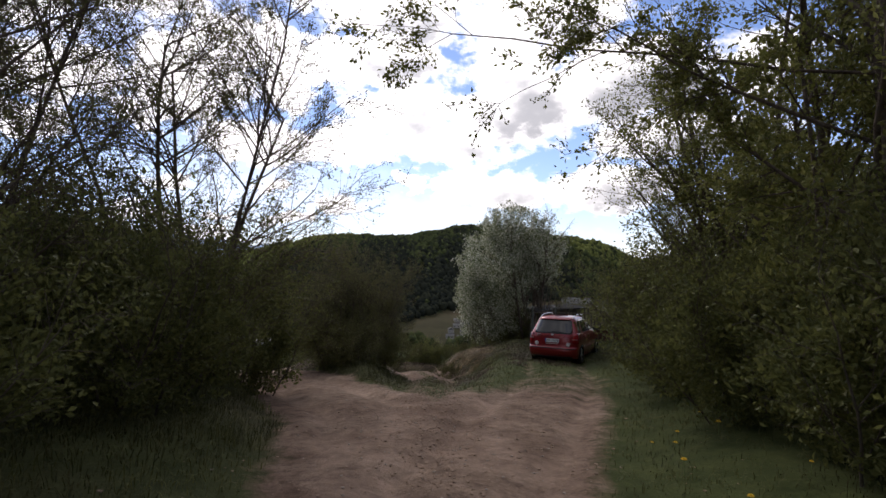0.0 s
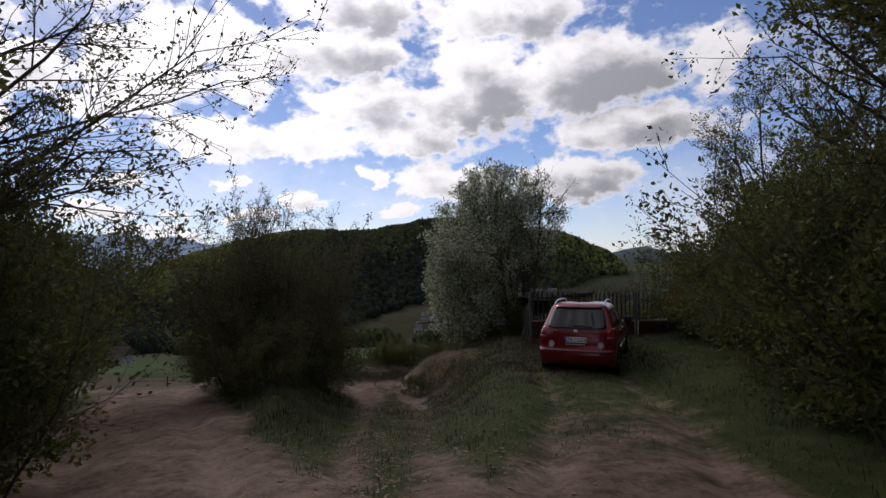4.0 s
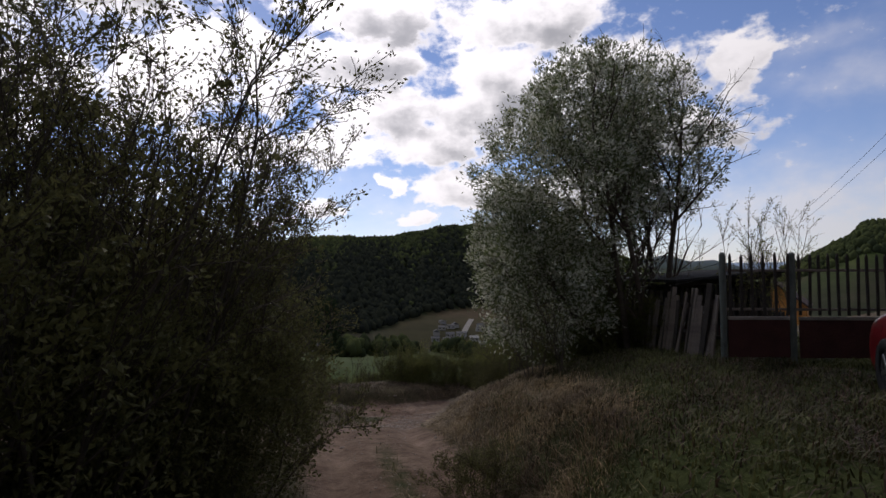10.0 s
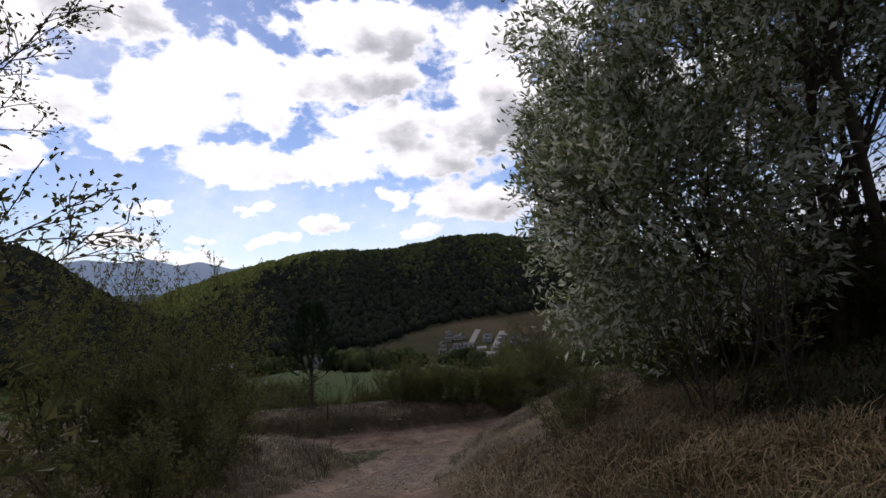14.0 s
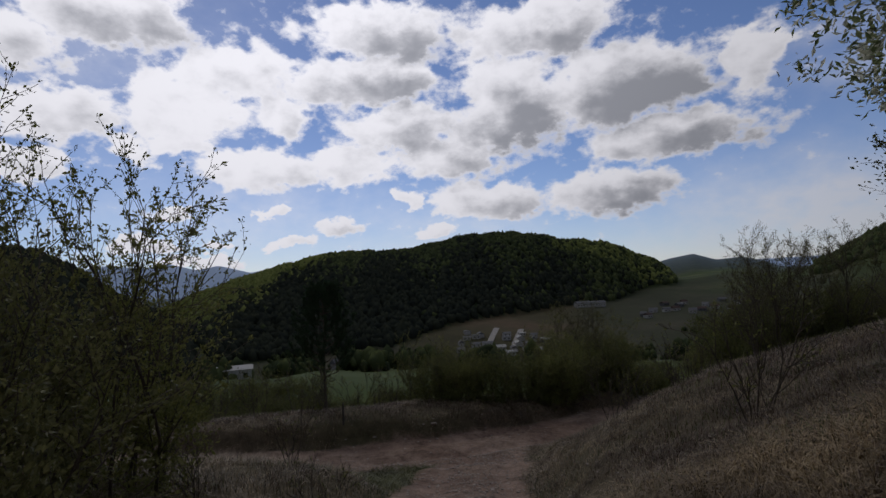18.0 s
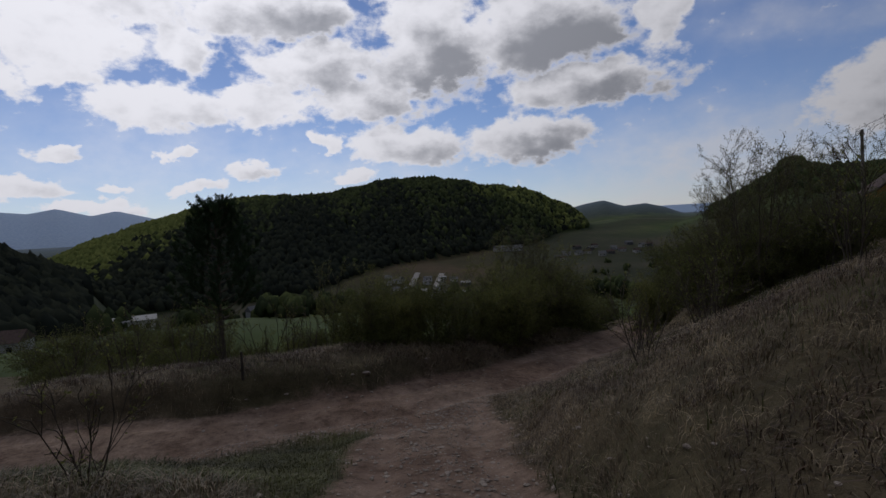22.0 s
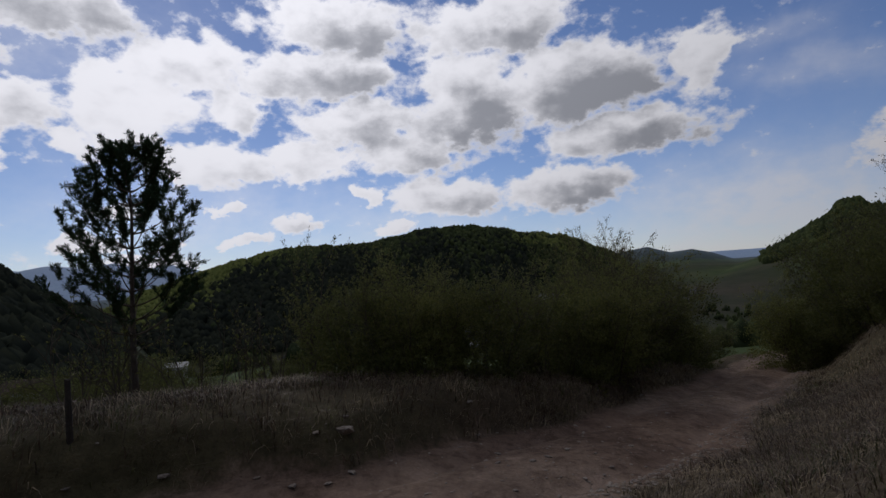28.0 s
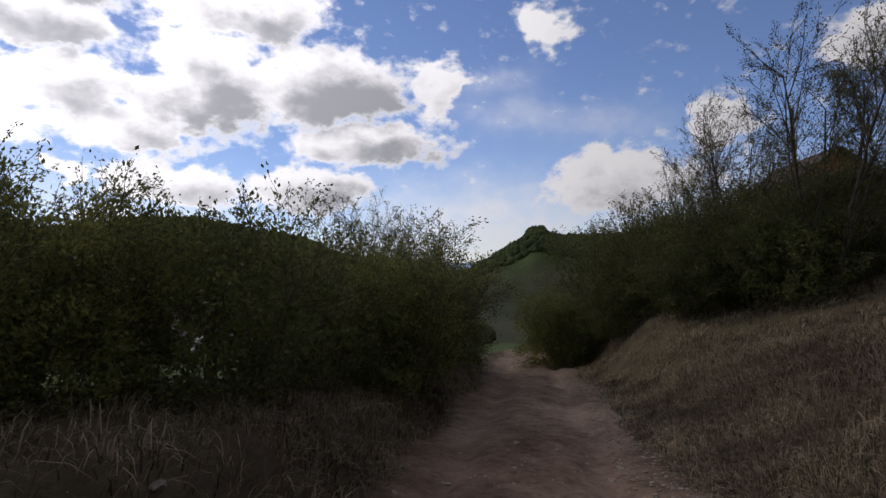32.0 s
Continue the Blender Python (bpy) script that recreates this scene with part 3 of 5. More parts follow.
    return bmesh.ops.create_cone(bm, cap_ends=True, segments=n, radius1=r1, radius2=r2, depth=h, matrix=pose(*at, *turn))["verts"]


# ---- plants ----
def tubes(lines):
    """Tapered tubes round polylines: (points, radii, sides)."""
    V, F, n0 = [], [], 0
    for pts, rad, k in lines:
        pts = np.asarray(pts)
        n = len(pts)
        d = np.gradient(pts, axis=0)
        d /= np.linalg.norm(d, axis=1)[:, None] + 1e-9
        ref = np.where(np.abs(d[:, 2:3]) > 0.9, [[1.0, 0, 0]], [[0, 0, 1.0]])
        s = np.cross(d, ref)
        s /= np.linalg.norm(s, axis=1)[:, None] + 1e-9
        u = np.cross(s, d)
        a = np.arange(k) * 2 * np.pi / k
        ring = pts[:, None] + np.asarray(rad)[:, None, None] * (np.cos(a)[None, :, None] * s[:, None] + np.sin(a)[None, :, None] * u[:, None])
        V.append(ring.reshape(-1, 3))
        i = n0 + np.arange(n * k).reshape(n, k)
        F.append(np.stack([i[:-1], np.roll(i[:-1], -1, 1), np.roll(i[1:], -1, 1), i[1:]], -1).reshape(-1, 4))
        n0 += n * k
    return np.concatenate(V), np.concatenate(F)


def grow(rng, stems, levels, kids, ratio, angle, lift, wander):
    """Branching lines from the stems (base, direction, length, radius); returns lines and the fine twigs' points with directions."""
    lines, twigs, todo = [], [], [(np.array(b, float), np.array(d, float), l, r, 0) for b, d, l, r in stems]
    while todo:
        b, d, length, r, lev = todo.pop()
        n = (7, 5, 4, 3, 3)[min(lev, 4)]
        pts, dirs = [b], [d / np.linalg.norm(d)]
        for k in range(n - 1):
            v = dirs[-1] + rng.normal(0, wander, 3) + np.array([0, 0, lift[min(lev, len(lift) - 1)]])
            v /= np.linalg.norm(v)
            dirs.append(v)
            pts.append(pts[-1] + v * length / (n - 1))
        pts = np.array(pts)
        rad = np.maximum(r * np.linspace(1, 0.35 if lev < levels else 0.2, n), 0.0032)
        lines.append((pts, rad, 7 if lev == 0 else 5 if lev == 1 else 3))
        if lev >= levels - 1:
            twigs.append(np.c_[pts[1:], np.array(dirs[1:])])
        if lev < levels:
            for k in range(kids[lev]):
                u = rng.uniform(0.18 if lev == 0 else 0.1, 1.0) if k else 1.0
                i = min(int(u * (n - 1)), n - 2)
                p = pts[i] + (pts[i + 1] - pts[i]) * (u * (n - 1) - i)
                ax = rng.normal(0, 1, 3)
                ax -= ax @ dirs[i] * dirs[i]
                ax /= np.linalg.norm(ax)
                a = rng.normal(angle[lev], 0.16)
                v = dirs[i] * np.cos(a) + ax * np.sin(a)
                todo.append((p, v, length * ratio[lev] * rng.uniform(0.7, 1.15) * (1.1 - 0.4 * u), max(r * (0.52 - 0.22 * u), 0.0042), lev + 1))
    return lines, np.concatenate(twigs)


def leaf_cards(rng, P, D, size, droop=0.0, slim=0.5):
    """One bent leaf at each place: two triangles over a fold."""
    n = len(P)
    d = D + rng.normal(0, 0.75, (n, 3)) + [0, 0, -droop]
    d /= np.linalg.norm(d, axis=1)[:, None]
    s = np.cross(d, rng.normal(0, 1, (n, 3)))
    s /= np.linalg.norm(s, axis=1)[:, None] + 1e-9
    up = np.cross(s, d)
    L = size * rng.uniform(0.6, 1.25, n)[:, None]
    a, c = P, P + d * L
    m = P + d * L * 0.5 + up * L * 0.12
    V = np.stack([a, m + s * L * slim * 0.5, c, m - s * L * slim * 0.5], 1).reshape(-1, 3)
    i = np.arange(n) * 4
    return V, np.concatenate([np.stack([i, i + 1, i + 2], -1), np.stack([i, i + 2, i + 3], -1)])


def plant(name, seed, stems, levels, kids, ratio, angle, lift, wander, leaves, leaf, spread, mat, label, category, slim=0.5, droop=0.0, mix=None, shape=None, group="", bark=None, fill=()):
    """A tree or shrub at the origin: trunk (with limbs) and crown; fill: lobes of inner foliage (leaves, centre, half widths, leaf)."""
    rng = np.random.RandomState(seed)
    lines, tw = grow(rng, stems, levels, kids, ratio, angle, lift, wander)
    if shape is not None:
        tw = tw[shape(tw[:, :3])]
    ob = thing(name, Matrix(), label, category, group)
    V, F = tubes(lines)
    raw("trunk" if category == "tree" else "stem_stool", V, F, bark or BARK, ob, smooth=True)
    if leaves:
        pick = rng.randint(0, len(tw), leaves)
        P = tw[pick, :3] + rng.normal(0, spread * 0.4, (leaves, 3))
        share = leaves if mix is None else int(leaves * mix[0])
        V, F = leaf_cards(rng, P[:share], tw[pick[:share], 3:], leaf, droop, slim)
        extra = np.zeros((0, 4, 3))
        for n, centre, half, *big in fill:
            k = max(8, n // 40)
            u = rng.normal(0, 1, (k, 3))
            u /= np.linalg.norm(u, axis=1)[:, None]
            lobe = 1 + (0.08 if category == "tree" else 0.3) * np.sin(6.6 * u[:, 0] + seed) * np.cos(5.2 * u[:, 1] + 1.3) + 0.09 * np.sin(9 * u[:, 2] + 7 * u[:, 0])
            mid = np.asarray(centre) + u * np.asarray(half) * (lobe * rng.uniform(0.3, 1, k) ** 0.4)[:, None]
            j = rng.randint(0, k, n)
            q = mid[j] + rng.normal(0, 0.042 * np.mean(half) ** 0.5 + 0.038, (n, 3)) * rng.uniform(0.6, 1.5, k)[j][:, None]
            q[:, 2] = np.where(q[:, 2] < 0, rng.uniform(0.0, 0.25, n), q[:, 2])
            V2, F2 = leaf_cards(rng, q, u[j] * 0.6 + [0, 0, 0.5], big[0] if big else leaf * 1.25, droop, slim)
            if mix is not None:
                pale = rng.rand(n) < (1 - mix[0]) * 0.9
                extra = np.concatenate([extra, V2.reshape(-1, 4, 3)[pale]])
                V2 = V2.reshape(-1, 4, 3)[~pale].reshape(-1, 3)
                i = np.arange(len(V2) // 4) * 4
                F2 = np.concatenate([np.stack([i, i + 1, i + 2], -1), np.stack([i, i + 2, i + 3], -1)])
            V, F = np.concatenate([V, V2]), np.concatenate([F, F2 + len(V)])
        raw("crown" if category == "tree" else "foliage", V, F, mat, ob)
        if mix is not None and share < leaves:
            V, F = leaf_cards(rng, P[share:], tw[pick[share:], 3:], leaf * mix[2], droop, mix[3])
            if len(extra):
                i = np.arange(len(extra)) * 4 + len(V)
                V, F = np.concatenate([V, extra.reshape(-1, 3)]), np.concatenate([F, np.stack([i, i + 1, i + 2], -1), np.stack([i, i + 2, i + 3], -1)])
            raw(mix[4], V, F, mix[1], ob)
    return ob


def fan(rng, n, r, lean, length, rad):
    """Stems that rise from one stool and lean outward."""
    out = []
    for k in range(n):
        a, q = rng.uniform(0, 6.283), rng.uniform(0, 1) ** 0.6
        out.append(((r * q * math.cos(a), r * q * math.sin(a), -0.15), (lean * q * math.cos(a), lean * q * math.sin(a), 1.0), length * rng.uniform(0.72, 1.08), rad * rng.uniform(0.6, 1.1)))
    return out


def put(ob, x, y, turn=0.0, size=1.0, sink=0.06, tall=None):
    ob.matrix_world = pose(x, y, gz(x, y) - sink, 0, 0, turn) @ Matrix.Diagonal((size, size, tall or size, 1))
    return ob


def again(ob, x, y, turn=0.0, size=1.0, sink=0.06, tall=None):
    c = copy_thing(ob, Matrix())
    c.matrix_world = pose(x, y, gz(x, y) - sink, 0, 0, turn) @ Matrix.Diagonal((size, size, tall or size, 1))
    return c


R = np.random.RandomState

# the white-flowering bird cherry on the mound by the track
cherry_egg = lambda p: (((p[:, 0] + 0.1) / 2.9) ** 2 + (p[:, 1] / 2.9) ** 2 + ((p[:, 2] - 3.8) / 3.6) ** 2 < 1.05) & ((p[:, 0] < 0.7) | (p[:, 2] > 2.4 + 0.5 * p[:, 0]))
put(plant("bird_cherry_tree", 3, [((0.35 * math.cos(a) + 0.95, 0.5 * math.sin(a) - 0.3, -0.2), (0.17 * math.cos(a) - 0.07, 0.22 * math.sin(a), 1.0), 5.2, 0.075) for a in np.arange(6) * 1.05 + 0.4]
          + [((0.2, 0.2, 0.4), (-0.7, 0.35 * k, 0.8), 3.2, 0.05) for k in (-1.4, 0, 1.4)], 3, (9, 6, 5), (0.42, 0.5, 0.5), (0.6, 0.62, 0.7),
          (0.03, 0.05, 0.0), 0.08, 30000, 0.095, 0.14, LEAF_CHERRY, "dense bird cherry tree in white blossom on the grass mound", "tree", 0.36, 0.1,
          mix=(0.44, BLOSSOM, 1.0, 0.36, "blossom"), shape=cherry_egg,
          fill=[(15000, (-1.2, -0.2, 1.9), (1.5, 2.1, 1.7), 0.11), (21000, (-0.7, 0.0, 3.9), (2.0, 2.4, 1.9), 0.105), (13000, (0.1, 0.0, 5.5), (1.6, 1.7, 1.4), 0.105), (6500, (1.3, 0.0, 4.4), (1.2, 1.6, 1.5), 0.1), (8000, (-1.3, 1.8, 2.6), (0.95, 1.2, 1.7), 0.075)]), 1.8, 27.0, 0, 1.03)

# tall trees with young leaves
tall_tree = plant("young_leaved_tree", 11, fan(R(12), 5, 0.4, 0.3, 7.4, 0.066), 3, (20, 8, 5), (0.38, 0.5, 0.5), (0.9, 0.62, 0.65), (0.02, 0.05, 0.02), 0.07, 46000, 0.048, 0.08, LEAF_OLIVE,
                  "slender multi-stemmed tree with sparse young leaves", "tree", 0.5, group="trees along the track")
put(tall_tree, -6.4, 10.4, 20, 1.15)
for x, y, a, s in ((-8.6, 7.4, 130, 1.2), (-5.9, 5.6, 250, 0.95)):
    again(tall_tree, x, y, a, s)
leafy = plant("leafy_tree", 23, fan(R(24), 6, 0.6, 0.16, 6.2, 0.09), 3, (9, 6, 5), (0.36, 0.5, 0.5), (0.6, 0.65, 0.7), (0.04, 0.04, 0.0), 0.11, 24000, 0.065, 0.16, LEAF_YOUNG,
              "leafy hedge tree with fresh yellow-green leaves", "tree", 0.55, group="trees along the track", fill=[(9000, (0, 0, 1.2), (1.5, 1.5, 1.2), 0.085), (4500, (-0.7, 0.3, 3.2), (1.1, 1.1, 1.0), 0.085), (4500, (0.6, -0.5, 3.9), (1.1, 1.2, 1.1), 0.085), (2000, (0.1, 0.2, 5.2), (0.9, 0.9, 0.8), 0.08)])
put(leafy, 4.9, 6.6, 0, 1.15)
for x, y, a, s in ((5.2, 10.0, 140, 1.05), (6.2, 3.2, 60, 1.15), (8.9, 19.4, 200, 0.85), (9.8, 18.0, 100, 0.9), (11.0, 17.0, 300, 1.0), (10.4, 21.4, 20, 0.62)):
    again(leafy, x, y, a, s)

overhang = fan(R(26), 4, 0.4, 0.14, 6.0, 0.08) + [((-0.1, 0, 4.0), (-1.0, 0.03, 0.02), 4.7, 0.02), ((-0.1, 0.1, 3.3), (-0.9, 0.2, 0.3), 3.0, 0.028), ((-0.1, 0.2, 2.4), (-0.8, 0.3, 0.5), 2.4, 0.028)]
put(plant("leafy_tree", 27, overhang, 3, (9, 6, 4), (0.34, 0.5, 0.5), (0.6, 0.65, 0.7), (0.01, -0.04, -0.06), 0.1, 22000, 0.065, 0.1, LEAF_YOUNG,
          "leafy tree with a long branch hanging over the track", "tree", 0.55, group="trees along the track"), 4.3, 5.8, 0, 1.0)

# thicket shrubs
thick = plant("thicket_shrub", 31, fan(R(32), 16, 0.9, 0.55, 2.9, 0.02), 2, (8, 6), (0.5, 0.5), (0.5, 0.6), (0.03, 0.0), 0.12, 10000, 0.072, 0.16, LEAF_DARK,
              "dense dark thicket shrub with small leaves", "shrub", 0.55, group="thicket shrubs", bark=TWIG, fill=[(13000, (0, 0, 1.15), (1.45, 1.45, 1.35))])
put(thick, -4.4, 6.3, 0, 0.88)
for x, y, a, s in ((-5.3, 8.4, 90, 0.92), (-4.9, 10.6, 200, 0.85), (-7.6, 9.8, 10, 1.2), (-4.6, 3.6, 300, 0.8), (-7.2, 13.6, 60, 1.0), (-9.6, 16.6, 160, 1.35), (-11.6, 20.5, 250, 1.25), (-10.4, 13.0, 80, 1.4),
                   (3.9, 5.0, 45, 0.85), (4.0, 7.6, 130, 0.9), (4.1, 10.2, 220, 0.9), (4.7, 12.2, 310, 0.85), (3.9, 2.6, 20, 0.9), (7.2, 20.6, 70, 0.9), (9.0, 18.4, 170, 1.0), (3.7, 31.4, 40, 0.6), (5.0, 33.2, 140, 0.7), (4.3, 29.4, 240, 0.6), (5.4, 12.6, 30, 1.1), (6.1, 14.6, 120, 1.1), (6.7, 16.8, 210, 1.0), (2.2, 27.6, 80, 0.62), (3.0, 26.0, 190, 0.42), (1.4, 28.6, 260, 0.5), (8.0, 19.8, 300, 0.9)):
    again(thick, x, y, a, s)

# big shrubs between the track and the loop road
osier = plant("osier_shrub", 41, fan(R(42), 30, 1.0, 0.46, 3.3, 0.017) + [((0, 0, 0), (0.75 * math.cos(a), 0.75 * math.sin(a), 1.0), 3.2, 0.02) for a in (1.5, 2.2, 2.9, 3.6, 4.3)], 3, (7, 5, 3), (0.42, 0.45, 0.5), (0.45, 0.52, 0.6), (0.05, 0.03, 0.0), 0.09, 34000, 0.042, 0.08, LEAF_OLIVE,
              "tall many-stemmed shrub with thin twigs and budding leaves", "shrub", 0.5, group="tall shrubs by the fork", bark=TWIG, fill=[(15000, (0, 0, 0.85), (1.75, 1.75, 0.9), 0.055), (2200, (-0.7, 0.4, 1.5), (0.9, 0.9, 0.7), 0.045), (2200, (0.8, -0.5, 1.4), (0.8, 0.9, 0.7), 0.045)])
put(osier, -4.4, 18.2, 0, 1.0)
for x, y, a, s in ((-5.0, 21.6, 82, 1.0), (-6.3, 23.2, 230, 0.6), (-5.0, 19.6, 20, 1.0), (-4.1, 19.9, 60, 0.85)):
    again(osier, x, y, a, s)
low = plant("low_shrub", 51, fan(R(52), 12, 0.5, 0.6, 1.35, 0.014), 2, (7, 5), (0.5, 0.5), (0.5, 0.6), (0.04, 0.0), 0.12, 7000, 0.04, 0.09, LEAF_OLIVE,
            "low roadside shrub with fresh leaves", "shrub", 0.55, group="low shrubs", bark=TWIG, fill=[(5000, (0, 0, 0.5), (0.75, 0.75, 0.6))])
put(low, -5.55, 27.6, 0, 0.95)
for x, y, a, s in ((-4.4, 24.6, 40, 0.75), (-6.3, 28.2, 80, 1.2), (-3.6, 16.2, 140, 0.9), (-3.5, 20.0, 210, 1.0), (-1.0, 20.9, 30, 0.5), (-0.6, 25.6, 120, 0.45)):
    again(low, x, y, a, s)
sapl = plant("leafy_sapling", 61, fan(R(63), 9, 0.45, 0.4, 3.2, 0.022), 2, (9, 5), (0.4, 0.5), (0.5, 0.6), (0.06, 0.02), 0.09, 6500, 0.055, 0.05, LEAF_YOUNG,
             "open shrub with upright stems and glossy young leaves", "shrub", 0.5, group="open shrubs", bark=TWIG, fill=[(7000, (0, 0, 0.7), (0.8, 0.8, 0.8), 0.055)])
put(sapl, -6.35, 30.30, 0, 0.85)
for x, y, a, s in ((-7.5, 31.2, 100, 0.95), (-8.4, 29.3, 180, 1.0), (-6.9, 28.6, 260, 0.74)):
    again(sapl, x, y, a, s)

for x, y, a, s in ((-4.6, 47.4, 20, 0.72), (-3.5, 47.9, 200, 0.66), (-5.6, 47.0, 300, 0.58)):
    again(sapl, x, y, a, s)

# hedge beyond the main road and along it
hedge = plant("hedge_shrub", 71, fan(R(73), 18, 0.9, 0.6, 2.3, 0.016), 2, (9, 6), (0.5, 0.5), (0.55, 0.6), (0.03, 0.0), 0.12, 9000, 0.068, 0.17, LEAF_DARK,
              "rounded roadside shrub with dull green leaves", "shrub", 0.55, group="shrubs along the road", bark=TWIG, fill=[(10500, (0, 0, 1.05), (1.5, 1.5, 1.35))])
put(hedge, -4.6, 45.8, 0, 0.7)
for x, y, a, s in ((-2.6, 46.5, 70, 0.75), (-1.0, 48.1, 150, 0.75), (0.5, 50.0, 220, 0.85), (2.3, 52.5, 290, 1.0), (3.8, 54.5, 10, 0.9), (5.6, 57.2, 80, 0.85), (7.3, 59.9, 160, 0.8), (-6.6, 47.7, 30, 0.42), (-9.2, 48.9, 200, 0.42),
                   (-11.8, 50.0, 260, 0.45), (-15.2, 51.1, 120, 0.5), (-19.2, 54.1, 20, 0.7), (-10.1, 47.5, 10, 0.5), (-8.5, 47.3, 120, 0.42), (-12.6, 49.6, 230, 0.6), (-14.3, 55.5, 300, 1.1), (-21.5, 66.0, 70, 1.5), (-27.0, 68.0, 160, 1.6), (9.3, 63.2, 240, 0.8), (9.2, 52.4, 300, 0.75), (9.8, 54.9, 30, 0.85), (11.6, 57.3, 100, 0.9), (13.9, 60.2, 190, 0.9),
                   (8.0, 49.0, 140, 0.7), (8.8, 49.1, 210, 1.0), (9.3, 51.3, 280, 1.1), (10.9, 53.8, 60, 1.1), (17.2, 50.4, 45, 0.75), (15.2, 48.6, 200, 0.7), (8.2, 47.0, 20, 0.85), (9.6, 46.8, 140, 0.9), (10.9, 46.6, 260, 0.85), (16.6, 64.6, 0, 0.9), (11.6, 49.0, 20, 0.8), (13.6, 50.6, 110, 0.85), (15.6, 52.0, 250, 0.85)):
    again(hedge, x, y, a, s)
fresh = plant("hedge_shrub", 75, fan(R(77), 14, 0.8, 0.42, 2.7, 0.016), 2, (9, 6), (0.42, 0.5), (0.5, 0.6), (0.05, 0.02), 0.1, 13000, 0.055, 0.12, LEAF_YOUNG,
              "airy roadside shrub with yellow-green spring leaves", "shrub", 0.5, group="shrubs along the road", bark=TWIG, fill=[(13000, (0, 0, 1.05), (1.35, 1.35, 1.3))])
put(fresh, 0.0, 48.7, 0, 0.9)
for x, y, a, s in ((1.3, 51.4, 70, 0.95), (3.3, 55.6, 30, 1.5), (2.7, 53.9, 150, 1.05), (4.4, 56.2, 220, 0.85), (6.2, 58.9, 10, 0.8), (-3.7, 45.7, 90, 0.62), (-7.6, 48.2, 40, 0.45), (-10.4, 49.6, 200, 0.45), (9.8, 51.0, 130, 0.95), (9.5, 55.6, 280, 1.1)):
    again(fresh, x, y, a, s)
roundt = plant("budding_tree", 81, fan(R(83), 6, 0.35, 0.36, 3.9, 0.034), 3, (9, 6, 4), (0.42, 0.5, 0.5), (0.55, 0.55, 0.6), (0.05, 0.04, 0.0), 0.08, 13000, 0.038, 0.08, LEAF_OLIVE,
               "round-crowned budding tree with bare fine twigs", "tree", 0.5, group="budding trees", bark=TWIG)
put(roundt, 3.2, 56.0, 0, 1.3)
for x, y, a, s in ((8.6, 46.6, 90, 1.2), (10.2, 46.0, 200, 1.05), (0.6, 50.4, 20, 0.61), (12.4, 45.0, 140, 0.9), (10.1, 50.0, 300, 0.88), (9.1, 48.4, 40, 0.98), (11.3, 53.0, 170, 0.8), (12.6, 56.0, 250, 0.8), (2.4, 52.2, 110, 0.72)):
    again(roundt, x, y, a, s)


def pine(seed, tall_m, wide):
    rng = np.random.RandomState(seed)
    ob = thing("pine_tree", Matrix(), "young pine with upturned dark green branches", "tree", "pines below the road")
    trunk = np.c_[0.04 * np.sin(np.arange(12)), 0.04 * np.cos(np.arange(12) * 1.3), np.linspace(-0.2, tall_m, 12)]
    lines, ends = [(trunk, np.linspace(0.1, 0.015, 12), 8)], []
    for z in np.arange(2.5, tall_m, 0.36):
        reach = wide * (1 - 0.72 * (max(0, z - 1.6) / (tall_m - 1.6)) ** 2.0) * (0.75 + 0.25 * min(1, (z - 1.2) / 1.5))
        for a in rng.uniform(0, 6.283) + np.arange(5) * 1.257 + rng.normal(0, 0.2, 5):
            q = reach * rng.uniform(0.7, 1.1)
            u = np.linspace(0, 1, 6)
            p = np.c_[np.cos(a) * q * u, np.sin(a) * q * u, z + q * (0.15 * u + 0.55 * u * u)]
            lines.append((p, 0.022 * (1.1 - u), 4))
            for k in range(3, 6):
                ends.append(np.r_[p[k], p[k] - p[k - 1]])
                for _ in range(3):
                    v = (p[k] - p[k - 1]) * 0.6 + rng.normal(0, 0.14, 3) + [0, 0, 0.16]
                    v *= 0.34 / np.linalg.norm(v)
                    tw = p[k] + np.outer(np.linspace(0, 1, 4), v)
                    lines.append((tw, 0.008 * np.linspace(1, 0.5, 4), 3))
                    ends += [np.r_[t, v] for t in tw[1:]]
    V, F = tubes(lines)
    raw("trunk", V, F, BARK, ob, smooth=True)
    E = np.array(ends)
    E[:, 3:] /= np.linalg.norm(E[:, 3:], axis=1)[:, None]
    pick = rng.randint(0, len(E), 46000)
    V, F = leaf_cards(rng, E[pick, :3] + rng.normal(0, 0.025, (len(pick), 3)), E[pick, 3:] * 1.3, 0.12, -0.3, 0.12)
    raw("crown", V, F, NEEDLE, ob)
    return ob


pine_a = put(pine(91, 6.9, 1.75), -9.33, 46.65, 0, 0.78)



# ---- woods on the far hills ----
def clump(rng, n, cone):
    """Rough crowns of few faces, for woods far away."""
    bm = bmesh.new()
    bmesh.ops.create_icosphere(bm, subdivisions=1, radius=1.0)
    V = np.array([v.co[:] for v in bm.verts])
    F = np.array([[v.index for v in f.verts] for f in bm.faces])
    bm.free()
    return V, F


def woods(name, seed, P, lo, hi, mat, label):
    rng = np.random.RandomState(seed)
    V, F = clump(rng, 1, False)
    n, k = len(P), len(V)
    s = rng.uniform(lo, hi, n)[:, None, None]
    jit = 1 + rng.normal(0, 0.2, (n, k, 1))
    W = V[None] * jit * s * np.array([1, 1, 1.5]) + P[:, None] + [0, 0, 0.4] * s
    faces = (F[None] + (np.arange(n) * k)[:, None, None]).reshape(-1, 3)
